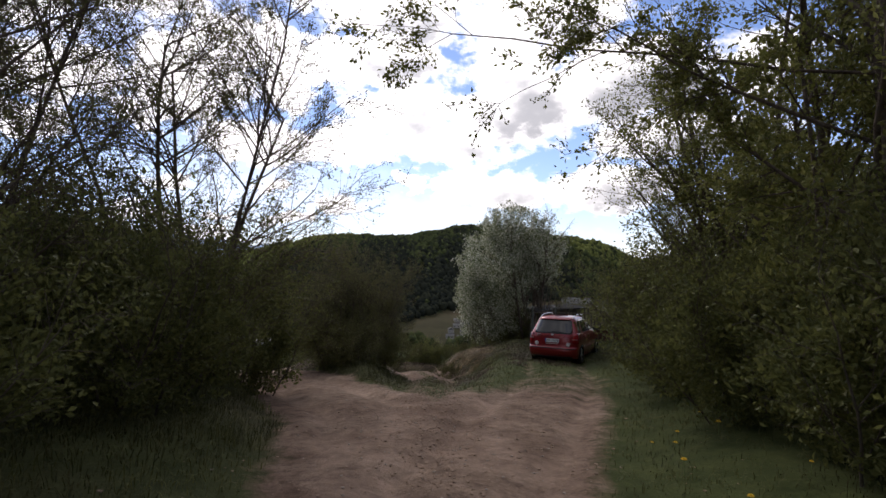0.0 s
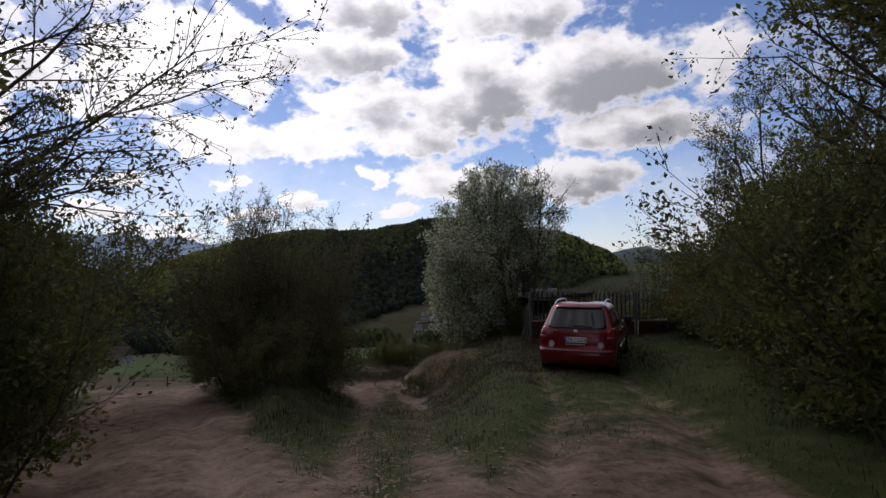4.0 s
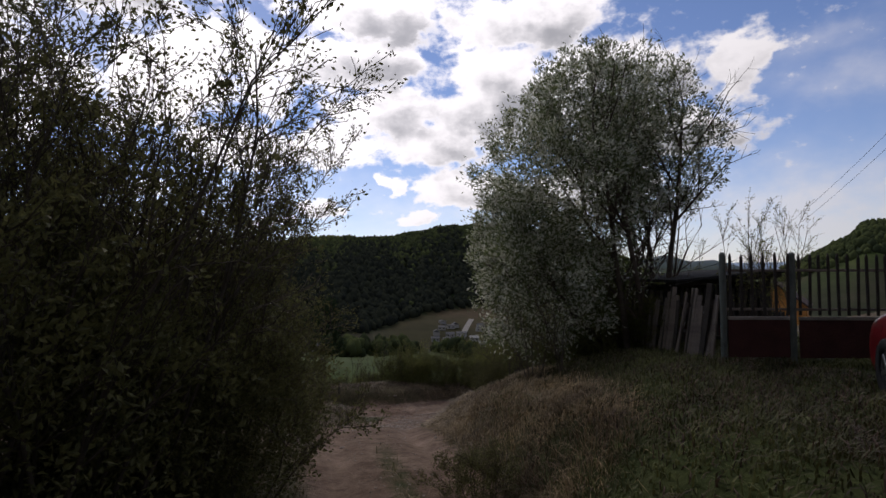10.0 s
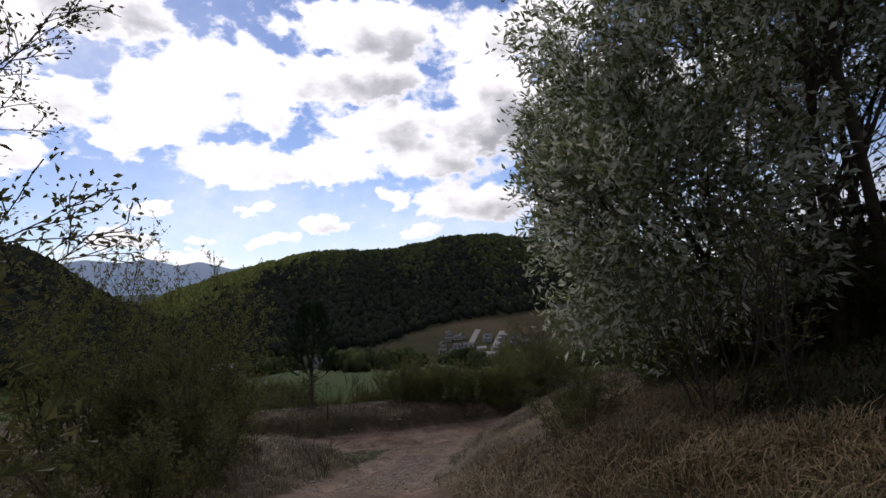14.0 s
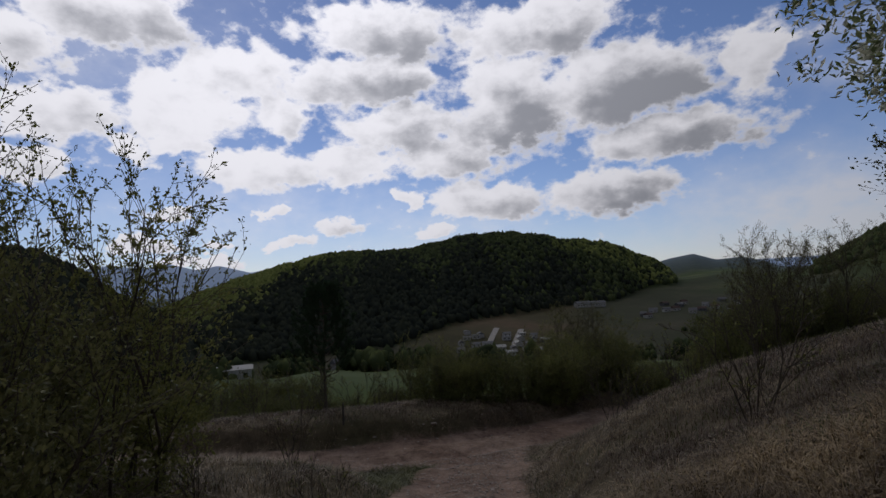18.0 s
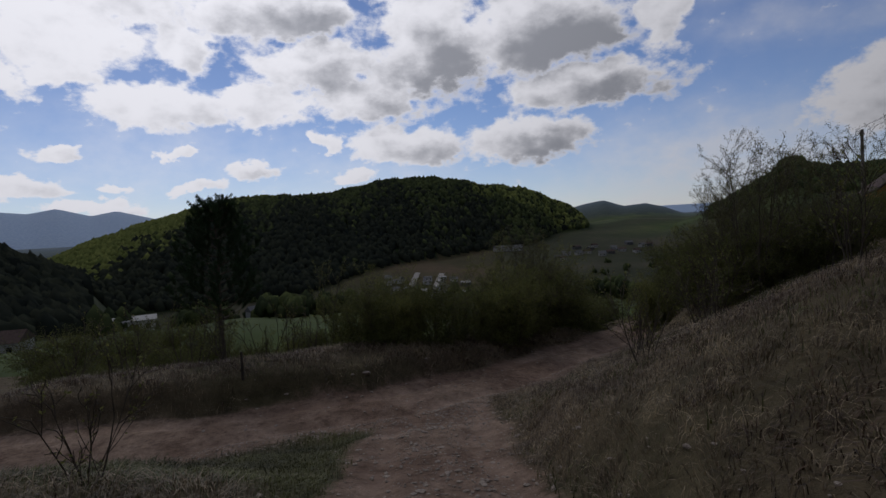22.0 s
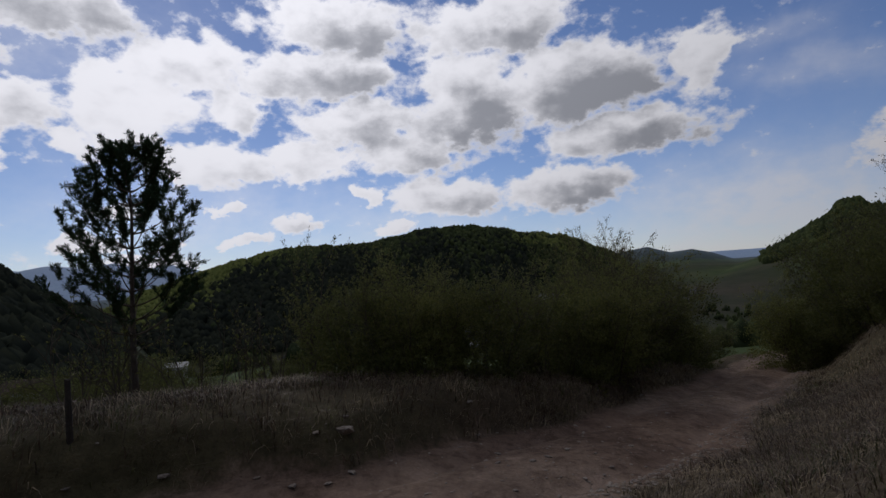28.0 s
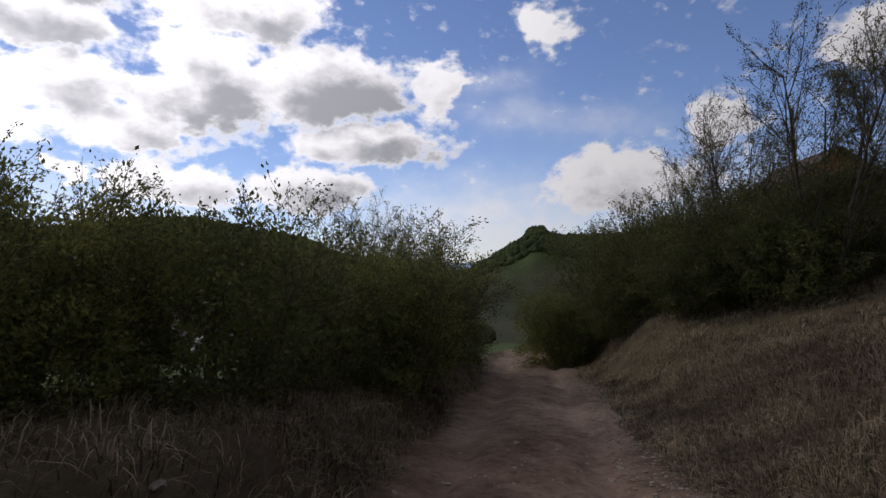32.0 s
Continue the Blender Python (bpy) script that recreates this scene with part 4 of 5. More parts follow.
    return tagged(raw(name, W.reshape(-1, 3), faces, mat, smooth=True), label, "woods", kind="stuff")


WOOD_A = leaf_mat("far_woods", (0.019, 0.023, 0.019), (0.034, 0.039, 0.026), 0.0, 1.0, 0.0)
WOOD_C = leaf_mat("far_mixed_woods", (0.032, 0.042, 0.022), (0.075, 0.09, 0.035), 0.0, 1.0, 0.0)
WOOD_B = leaf_mat("far_sunlit_woods", (0.095, 0.115, 0.035), (0.16, 0.175, 0.055), 0.0, 1.0, 0.0)


def scatter(seed, n, az0, az1, r0, r1):
    rng = np.random.RandomState(seed)
    az, r = rng.uniform(az0, az1, n), np.sqrt(rng.uniform(r0 ** 2, r1 ** 2, n))
    z, w = far_height(az, r)[:2]
    a = np.radians(az)
    P = np.stack([EYE0[0] - r * np.sin(a), EYE0[1] + r * np.cos(a), z], -1)
    return P, w > 0.5, az, r


P, w, az, r = scatter(5, 25000, -21, 36, 430, 960)
bright = (r > np.interp(az, [3, 12, 16, 30], [960, 900, 790, 560]) + 25 * np.sin(az * 1.3) + 35 * np.random.RandomState(4).normal(0, 1, len(az))) & (az > 2) | (az < -8) & (r > 800) & (np.random.RandomState(6).rand(len(az)) < 0.5)
mid_wood = ~bright & (r > 720 + 60 * np.sin(az * 0.7 + 1) + 70 * np.random.RandomState(3).normal(0, 1, len(az)))
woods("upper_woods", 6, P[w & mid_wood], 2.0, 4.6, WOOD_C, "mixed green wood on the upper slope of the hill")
woods("hill_woods", 7, P[w & ~bright & ~mid_wood], 2.2, 5, WOOD_A, "dark mixed forest covering the hill across the valley")
woods("sunlit_woods", 8, P[w & bright], 2.0, 4.6, WOOD_B, "yellow-green wood on the hill's flanks, with sunlight put into its colour")
P, w, az, r = scatter(9, 5500, -60, -29, 760, 1250)
woods("castle_hill_woods", 10, P[w], 3, 6.5, WOOD_C, "wood on the steep hill at the valley's side")
P, w, az, r = scatter(13, 4200, 30, 62, 170, 430)
woods("slope_woods", 14, P[w], 2.5, 4.5, WOOD_A, "dark spruce wood on the near slope")
P, w, az, r = scatter(15, 2600, -30, 34, 110, 560)
keep = (~w) & (np.sin(az * 0.9 + 2) + np.sin(r / 31 + az * 0.35) > 0.2) & ((az > 7) | (r < 380) | (np.random.RandomState(17).rand(len(az)) < 0.3)) & ~((az < 6) & (az > -16) & (r > 380))
rt = np.random.RandomState(18)
P = np.repeat(P[keep], 9, 0)
P = P + rt.normal(0, 1, P.shape) * [1.3, 1.3, 1.1] + [0, 0, 1.3]
woods("valley_trees", 16, P, 0.6, 1.7, WOOD_C, "scattered trees and bushes over the valley floor")


# ---- car ----
def plain(name, col, rough, spec=0.5, metal=0.0, coat=0.0):
    m, nt, b = material(name, rough, spec)
    co = objco(nt)
    n = noise_node(nt, 14, 5, 0.6, co)
    c = mixc(nt, 0.25, col, ramp(nt, n, [(0.35, tuple(v * 0.7 for v in col)), (0.65, tuple(min(1, v * 1.1) for v in col))]))
    nt.links.new(c, b.inputs["Base Color"])
    r = nt.nodes.new("ShaderNodeMapRange")
    r.inputs["To Min"].default_value, r.inputs["To Max"].default_value = rough * 0.8, min(1, rough * 1.3)
    nt.links.new(n, r.inputs["Value"])
    nt.links.new(r.outputs[0], b.inputs["Roughness"])
    b.inputs["Metallic"].default_value, b.inputs["Coat Weight"].default_value = metal, coat
    return m


PAINT = plain("red_car_paint", (0.23, 0.008, 0.013), 0.28, 0.5, 0.25, 0.6)
TINT = plain("tinted_glass", (0.012, 0.015, 0.018), 0.06, 0.7)
RUBBER = plain("rubber", (0.02, 0.02, 0.02), 0.85, 0.2)
TRIM = plain("black_trim", (0.025, 0.025, 0.027), 0.6, 0.3)
CHROME = plain("brushed_metal", (0.55, 0.56, 0.58), 0.3, 0.5, 1.0)
LAMP_RED = plain("red_lamp_glass", (0.28, 0.008, 0.012), 0.12, 0.7)
LAMP_PALE = plain("pale_lamp_glass", (0.30, 0.10, 0.10), 0.15, 0.6)
WHITE = plain("white_plastic", (0.75, 0.75, 0.74), 0.4)
BLUE_BAND = plain("blue_plate_band", (0.03, 0.08, 0.4), 0.4)
BLACK_INK = plain("black_ink", (0.015, 0.015, 0.02), 0.5)


def loft(sections, close=True):
    """A skin over closed cross-sections with equal counts, capped at both ends."""
    S = np.asarray(sections, float)
    n, k = S.shape[:2]
    i = np.arange(n * k).reshape(n, k)
    q = np.stack([i[:-1], np.roll(i[:-1], -1, 1), np.roll(i[1:], -1, 1), i[1:]], -1).reshape(-1, 4).tolist()
    if close:
        q += [i[0].tolist(), i[-1][::-1].tolist()]
    return S.reshape(-1, 3), q


def text(name, words, size, m, mat, parent, label=""):
    cu = bpy.data.curves.new(name, "FONT")
    cu.body, cu.size, cu.extrude, cu.align_x, cu.align_y = words, size, 0.0015, "CENTER", "CENTER"
    cu.materials.append(mat)
    ob = new(name, cu)
    ob.parent = parent
    ob.matrix_local = m
    return tagged(ob, label)


def build_car(m):
    car = thing("car", m, "dark red estate car with roof rails parked on the grass", "car")
    # the shell by height: rear end, front end, half width
    shell = np.array([(0.19, 0.16, 4.28, 0.83), (0.26, 0.05, 4.40, 0.865), (0.34, 0.0, 4.46, 0.88), (0.44, -0.02, 4.47, 0.888), (0.50, -0.012, 4.46, 0.892), (0.535, 0.015, 4.45, 0.893), (0.56, 0.045, 4.44, 0.894), (0.62, 0.055, 4.42, 0.895), (0.72, 0.062, 4.34, 0.893), (0.78, 0.068, 4.24, 0.89),
                     (0.84, 0.075, 4.04, 0.884), (0.90, 0.088, 3.72, 0.872), (0.945, 0.105, 3.46, 0.853), (1.0, 0.145, 3.28, 0.825), (1.1, 0.225, 3.06, 0.785), (1.2, 0.305, 2.86, 0.745), (1.3, 0.385, 2.64, 0.712), (1.36, 0.43, 2.48, 0.69), (1.405, 0.46, 2.34, 0.665), (1.435, 0.50, 2.2, 0.635), (1.46, 0.56, 2.05, 0.585), (1.478, 0.68, 1.85, 0.49), (1.486, 0.95, 1.6, 0.25)])
    rear = lambda z: float(np.interp(z, shell[:, 0], shell[:, 1]))
    nose = lambda z: float(np.interp(z, shell[:, 0], shell[:, 2]))
    half = lambda z: float(np.interp(z, shell[:, 0], shell[:, 3]))
    bow = 2.7

    def back_at(x, z):
        """Where the rounded tail lies at a width and a height."""
        u = min(1.0, abs(x) / half(z))
        return rear(z) + 0.34 * (1 - (1 - u ** bow) ** (1 / bow))

    def flank_at(y, z):
        u = 1 - min(1.0, max(0.0, (y - rear(z)) / 0.34))
        v = 1 - min(1.0, max(0.0, (nose(z) - y) / 0.5))
        return half(z) * (1 - max(u, v) ** bow) ** (1 / bow)

    heights = np.unique(np.r_[np.linspace(0.19, 1.486, 44), shell[:, 0]])
    rings = []
    for z in heights:
        w, y0, y1 = half(z), rear(z), nose(z)
        a = np.linspace(-np.pi / 2, np.pi / 2, 17)
        e = 2 / bow
        tail = [(w * math.copysign(abs(math.sin(t)) ** e, math.sin(t)), y0 + 0.34 * (1 - abs(math.cos(t)) ** e), z) for t in a]
        face = [(-p[0], y1 - 0.5 * (p[1] - y0) / 0.34, z) for p in tail]
        side = np.linspace(y0 + 0.34, y1 - 0.5, 10)[1:-1]
        rings.append(tail + [(w, y, z) for y in side] + face + [(-w, y, z) for y in side[::-1]])
    raw("body", *loft(rings), PAINT, car, "glossy dark red bodywork", smooth=True)

    def patch(name, z0, z1, lo, hi, mat, label="", lift=0.008, rows=9, cols=13, parent=None):
        """A pane that follows the tail; lo and hi give its sides at each height."""
        P = [[(lo(z) + (hi(z) - lo(z)) * j / (cols - 1), z) for j in range(cols)] for z in np.linspace(z0, z1, rows)]
        V = [(x, back_at(x, z) - lift, z) for row in P for x, z in row] + [(x, back_at(x, z) + 0.02, z) for row in P for x, z in row]
        g, F = rows * cols, []
        for i in range(rows - 1):
            for j in range(cols - 1):
                q = [i * cols + j, i * cols + j + 1, (i + 1) * cols + j + 1, (i + 1) * cols + j]
                F += [q, [v + g for v in q[::-1]]]
        rim = list(range(cols)) + [i * cols + cols - 1 for i in range(1, rows)] + [(rows - 1) * cols + j for j in range(cols - 2, -1, -1)] + [i * cols for i in range(rows - 2, 0, -1)]
        F += [[q, p, p + g, q + g] for p, q in zip(rim, rim[1:] + rim[:1])]
        return raw(name, V, F, mat, parent or car, label, smooth=True)

    def rounded(w0, w1, z0, z1, r):
        """Half width between two heights, drawn in at the corners."""
        def at(z):
            d = min(z - z0, z1 - z)
            return w0 + (w1 - w0) * (z - z0) / (z1 - z0) - (r - math.sqrt(max(0.0, r * r - max(0.0, r - d) ** 2)) if d < r else 0.0)
        return at

    glass = rounded(0.70, 0.585, 0.975, 1.385, 0.07)
    patch("rear_window", 0.975, 1.385, lambda z: -glass(z), glass, TINT, "dark tinted rear window", 0.006, 17)
    patch("window_seal", 0.958, 0.974, lambda z: -0.70, lambda z: 0.70, BLACK_INK, "", 0.004, 3)
    patch("roof_spoiler", 1.39, 1.43, lambda z: -0.57, lambda z: 0.57, PAINT, "small red roof spoiler", 0.05, 5)
    patch("tailgate_crease", 0.885, 0.898, lambda z: -0.56, lambda z: 0.56, PAINT, "", 0.016, 3)
    for z0, z1 in ((0.56, 0.566),):
        patch("tailgate_gap", z0, z1, lambda z: -0.72, lambda z: 0.72, BLACK_INK, "", 0.002, 2)
    patch("bumper_strip", 0.505, 0.53, lambda z: -0.80, lambda z: 0.80, TRIM, "dark bumper strip", 0.008, 3, 21)
    patch("bumper_base", 0.195, 0.27, lambda z: -0.72, lambda z: 0.72, TRIM, "black bumper base", 0.008, 4, 17)
    for s in (-1, 1):
        inner = lambda z: s * (0.70 + 0.05 * max(0.0, (z - 0.85) / 0.12) + 0.05 * max(0.0, (0.76 - z) / 0.08))
        outer = lambda z: s * half(z) * 0.9985
        lo, hi = (inner, outer) if s > 0 else (outer, inner)
        lamp = patch("tail_lamp", 0.68, 0.985, lo, hi, LAMP_RED, "red tail lamp cluster", 0.012, 13, 9)
        patch("lamp_band", 0.775, 0.815, lambda z: lo(z) * 0.995, lambda z: hi(z) * 0.995, LAMP_PALE, "clear lamp band", 0.015, 3, 7, lamp)
        # side windows, set in the flank
        for y0, y1, t0, t1 in ((0.62, 0.92, 0.80, 1.10), (1.20, 2.04, 1.16, 2.0), (2.10, 3.0, 2.06, 2.40)):
            V, F, n = [], [], 6
            for k in (0.005, -0.015):
                for i in range(n):
                    z = 0.985 + 0.36 * i / (n - 1)
                    for j in range(n):
                        y = (y0 + (t0 - y0) * i / (n - 1)) * (1 - j / (n - 1)) + (y1 + (t1 - y1) * i / (n - 1)) * j / (n - 1)
                        V.append((s * (flank_at(y, z) + k), y, z))
            for i in range(n - 1):
                for j in range(n - 1):
                    q = [i * n + j, i * n + j + 1, (i + 1) * n + j + 1, (i + 1) * n + j]
                    F += [q, [v + n * n for v in q[::-1]]]
            raw("side_window", V, F, TINT, car, "tinted side window", smooth=True)
        bm = bmesh.new()
        u = np.linspace(0, 1, 9)
        V, F = tubes([(np.c_[0 * u + s * 0.585, 0.62 + 1.75 * u, 1.43 + 0.10 * np.sin(np.pi * u) ** 0.35], 0.018 + 0 * u, 8)])
        bm.free()
        raw("roof_rail", V, F, CHROME, car, "silver roof rail", smooth=True)
        bm = bmesh.new()
        box(bm, (0.2, 0.1, 0.14), (0, 0, 0), (0, 0, 0), 0.04)
        part("wing_mirror", bm, TRIM, car, "black wing mirror").matrix_local = pose(s * 1.0, 2.72, 1.03, 0, 0, s * -12)
        for y in (1.32, 2.2):
            bm = bmesh.new()
            box(bm, (0.03, 0.17, 0.035), (0, 0, 0), (0, 0, 0), 0.012)
            part("door_handle", bm, PAINT, car).matrix_local = pose(s * 0.893, y, 0.86)
        for y in (0.55, 1.19, 2.09, 3.1):
            boxed("door_gap", (0.004, 0.008, 0.52), (s * 0.893, y, 0.62), BLACK_INK, car, bevel=0)
        boxed("side_moulding", (0.02, 2.1, 0.05), (s * 0.898, 2.05, 0.5), PAINT, car, bevel=0.008)
        for y in (0.82, 3.52):
            wheel = new("wheel")
            wheel.parent = car
            wheel.matrix_local = pose(s * 0.815, y, 0.315, 0, 90, 0)
            tagged(wheel, "road wheel with a dark tyre")
            bm = bmesh.new()
            prof = [(0.19, -0.09), (0.27, -0.105), (0.31, -0.085), (0.318, -0.03), (0.318, 0.03), (0.31, 0.085), (0.27, 0.105), (0.19, 0.09)]
            a = np.linspace(0, 2 * np.pi, 33)[:-1]
            V, F = loft([[(r * math.cos(t), r * math.sin(t), z) for r, z in prof] for t in a], False)
            k = len(prof)
            F += [[31 * k + j, 31 * k + (j + 1) % k, (j + 1) % k, j] for j in range(k)]
            bm.free()
            raw("tyre", V, F, RUBBER, wheel, "black tyre", smooth=True)
            bm = bmesh.new()
            cyl(bm, 0.2, 0.2, 0.05, (0, 0, s * 0.03), n=24)
            rim = part("rim", bm, CHROME, wheel, "silver alloy rim")
            for j in range(5):
                bm = bmesh.new()
                box(bm, (0.16, 0.05, 0.03), (0.1, 0, 0), (0, 0, 0), 0.008)
                part("spoke", bm, CHROME, wheel).matrix_local = pose(0, 0, s * 0.07, 0, 0, 72 * j)
            bm = bmesh.new()
            cyl(bm, 0.345, 0.345, 0.20, n=28)
            part("wheel_arch", bm, RUBBER, car, "dark wheel housing").matrix_local = pose(s * 0.793, y, 0.345, 0, 90, 0)
        bm = bmesh.new()
        cyl(bm, 0.07, 0.07, 0.06, n=24)
        st_ = part("sticker", bm, WHITE, car, "round white sticker with a red ring")
        st_.matrix_local = pose(s * 0.56, back_at(0.56, 0.645) + 0.022, 0.645, 88, 0, s * 14)
        bm = bmesh.new()
        cyl(bm, 0.055, 0.055, 0.064, n=24)
        part("sticker_ring", bm, PAINT, st_)
        bm = bmesh.new()
        cyl(bm, 0.046, 0.046, 0.068, n=20)
        part("sticker_mark", bm, WHITE, st_)
    # tailgate details
    boxed("number_plate", (0.50, 0.03, 0.112), (0.0, 0.055, 0.75), WHITE, car, (-6, 0, 0), 0.003, "white number plate")
    boxed("plate_band", (0.042, 0.032, 0.110), (-0.228, 0.0535, 0.75), BLUE_BAND, car, (-6, 0, 0), 0.001, "blue country band")
    text("plate_number", "ZA 126EB", 0.11, pose(0.022, 0.0395, 0.748, 84, 0, 0), BLACK_INK, car, "black plate characters ZA 126EB")
    bm = bmesh.new()
    cyl(bm, 0.05, 0.05, 0.05, n=24)
    for v in bm.verts:
        v.co.y *= 0.58
    part("emblem", bm, CHROME, car, "oval chrome emblem").matrix_local = pose(0, 0.10, 0.925, 74, 0, 0)
    boxed("script_badge", (0.12, 0.04, 0.014), (-0.5, 0.118, 0.925), CHROME, car, (-4, 0, 0), 0.002)
    for j in range(9):
        boxed("lettering_bar", (0.036, 0.02, 0.018), (-0.21 + 0.051 * j, 0.055, 0.655), WHITE, car, (-5, 0, 0), 0)
    boxed("rear_wiper", (0.42, 0.03, 0.03), (0.16, 0.158, 1.02), BLACK_INK, car, (-38, 3, 0), 0.005, "rear wiper")
    bm = bmesh.new()
    cyl(bm, 0.012, 0.003, 0.16, (0, 0.62, 1.56), (25, 0, 0), 8)
    part("aerial", bm, BLACK_INK, car, "short black aerial")
    for s in (-1, 1):
        boxed("headlamp", (0.3, 0.2, 0.16), (s * 0.62, 4.26, 0.66), TINT, car, (0, 0, s * -32), 0.05, "clear headlamp")
    return car


car_m = pose(2.40, 16.85, -1.38, -1.5, 0, -22.5) @ Matrix.Diagonal((0.88, 0.95, 1.0, 1))
build_car(car_m)


# ---- yard fence, gate, sheds ----
WOOD_GREY = rough_mat("weathered_wood", (0.12, 0.10, 0.085), (0.30, 0.255, 0.215), 3, 40, 0.9, 0.15, 0.7)
WOOD_DARK = rough_mat("dark_old_wood", (0.04, 0.035, 0.03), (0.09, 0.078, 0.068), 4, 45, 0.9, 0.15, 0.6)
WOOD_ORANGE = rough_mat("orange_stained_wood", (0.55, 0.23, 0.05), (0.78, 0.37, 0.09), 3, 30, 0.6, 0.3, 0.3)
MAROON = rough_mat("maroon_sheet", (0.05, 0.016, 0.014), (0.085, 0.03, 0.026), 4, 50, 0.7, 0.3, 0.3)
GREEN_PIPE = rough_mat("green_painted_steel", (0.08, 0.095, 0.082), (0.14, 0.16, 0.14), 6, 50, 0.6, 0.4, 0.3)
FELT = rough_mat("roofing_felt", (0.02, 0.02, 0.02), (0.05, 0.048, 0.045), 5, 60, 0.95, 0.1, 0.6)
PLASTER = rough_mat("white_plaster", (0.38, 0.375, 0.35), (0.5, 0.49, 0.46), 2, 20, 0.9, 0.2, 0.1)
ROOF_TILE = rough_mat("brown_roof", (0.06, 0.04, 0.035), (0.12, 0.08, 0.065), 2, 20, 0.9, 0.2, 0.2)
ROOF_GREY = rough_mat("grey_roof", (0.10, 0.10, 0.105), (0.17, 0.17, 0.17), 2, 20, 0.85, 0.2, 0.2)
STONE = rough_mat("pale_stone", (0.19, 0.15, 0.12), (0.42, 0.36, 0.30), 5, 40, 0.9, 0.2, 0.6)

WOOD_PALE = rough_mat("pale_weathered_wood", (0.24, 0.21, 0.18), (0.38, 0.34, 0.30), 4, 40, 0.9, 0.15, 0.5)
rf = np.random.RandomState(77)
FX0, FY0, FX1, FY1 = 2.4, 22.3, 10.2, 22.05
fence = thing("fence", pose(FX0, FY0, gz(FX0, FY0), 0, 0, 0), "picket fence with maroon sheet panels and steel posts", "fence")


def upright(name, r, h, at, mat, parent, label=""):
    bm = bmesh.new()
    cyl(bm, r, r, h, (at[0], at[1], at[2] + h / 2), n=10)
    cyl(bm, r * 1.08, r * 0.5, 0.03, (at[0], at[1], at[2] + h + 0.012), n=10)
    return part(name, bm, mat, parent, label)


span = FX1 - FX0
slope = (FY1 - FY0) / span
for k in range(5):
    x = 0.92 * k if k < 2 else 0.92 + (span - 0.92) * (k - 1) / 3
    upright("post", 0.042, 1.72, (x, slope * x, -0.25), GREEN_PIPE, fence, "green-painted steel post")
bounds = [0, 0.92] + [0.92 + (span - 0.92) * k / 3 for k in (1, 2, 3)]
for x0, x1 in zip(bounds[:-1], bounds[1:]):
    xm, w = (x0 + x1) / 2, x1 - x0 - 0.1
    boxed("sheet_panel", (w, 0.02, 0.52), (xm, slope * xm - 0.01, 0.33), MAROON, fence, (0, 0, 0), 0.004, "maroon metal sheet panel")
    boxed("panel_frame", (w, 0.04, 0.045), (xm, slope * xm - 0.012, 0.60), WOOD_PALE, fence, (0, 0, 0), 0.004, "pale frame rail over the panel")
    for z in (0.72, 1.25):
        boxed("rail", (w + 0.06, 0.03, 0.035), (xm, slope * xm, z), WOOD_GREY, fence, (0, 0, 0), 0.006)
    n = int(w / 0.118)
    for j in range(n):
        x = x0 + 0.08 + (x1 - x0 - 0.16) * j / max(1, n - 1)
        h = 0.79 + rf.normal(0, 0.012)
        bm = bmesh.new()
        vs = box(bm, (0.034, 0.018, h), (0, 0, h / 2))
        top = [v for v in bm.verts if v.co.z > h * 0.9]
        r = bmesh.ops.extrude_face_region(bm, geom=[f for f in bm.faces if f.normal.z > 0.9])
        ex = [v for v in r["geom"] if isinstance(v, bmesh.types.BMVert)]
        for v in ex:
            v.co.z += 0.05
            v.co.x *= 0.15
        pk = part("picket", bm, WOOD_DARK, fence)
        pk.matrix_local = pose(x, slope * x - 0.03, 0.64, 0, rf.normal(0, 0.7), 0)

# leaning board fence behind the gate post
board_fence = thing("board_fence", pose(2.45, 22.7, gz(2.45, 23.4), 0, 0, 0), "leaning weathered board fence with uneven boards", "fence")
for j in range(24):
    y = 0.1 + 0.13 * j
    h, wd = 1.12 + rf.normal(0, 0.14), rf.uniform(0.08, 0.15)
    bm = bmesh.new()
    box(bm, (0.022, wd, h), (0, 0, h / 2 - 0.06), (0, 0, 0), 0.004)
    part("board", bm, WOOD_GREY if rf.rand() < 0.8 else WOOD_DARK, board_fence).matrix_local = pose(rf.normal(0, 0.02) + 0.006 * j, y, gz(2.45, 22.7 + y) - gz(2.45, 23.4), rf.normal(4, 3), rf.normal(7, 2), rf.normal(0, 6))
for z in (0.35, 0.8):
    boxed("rail", (0.05, 3.1, 0.05), (0.26, 1.6, z), WOOD_DARK, board_fence, (-2, 0, -2), 0.006)

shed = thing("shed", pose(3.9, 26.9, gz(3.9, 26.9), 0, 0, 8), "low dark wooden lean-to shed with a felt roof", "shed")
for sx in (-1, 1):
    for sy in (-1, 1):
        boxed("corner_post", (0.1, 0.1, 1.5 + 0.14 * sx), (sx * 1.0, sy * 1.15, 0.7 + 0.07 * sx), WOOD_DARK, shed, (0, 0, 0), 0.01)
for j in range(17):
    h = 1.28
    boxed("slat", (0.055, 0.022, h), (-0.98 + 0.122 * j, -1.18, h / 2), WOOD_DARK, shed, (0, rf.normal(0, 0.8), 0), 0.003)
boxed("front_panel", (2.02, 0.02, 0.52), (0, -1.155, 0.26), MAROON, shed, label="low maroon front panel")
for j in range(4):
    boxed("pale_board", (0.075, 0.02, 0.42 - 0.05 * (j % 2)), (-0.75 + 0.13 * j, -1.05, 0.68), WHITE, shed, (0, 8 - 3 * j, 0), 0.003, "pale board leaning inside")
for j in range(18):
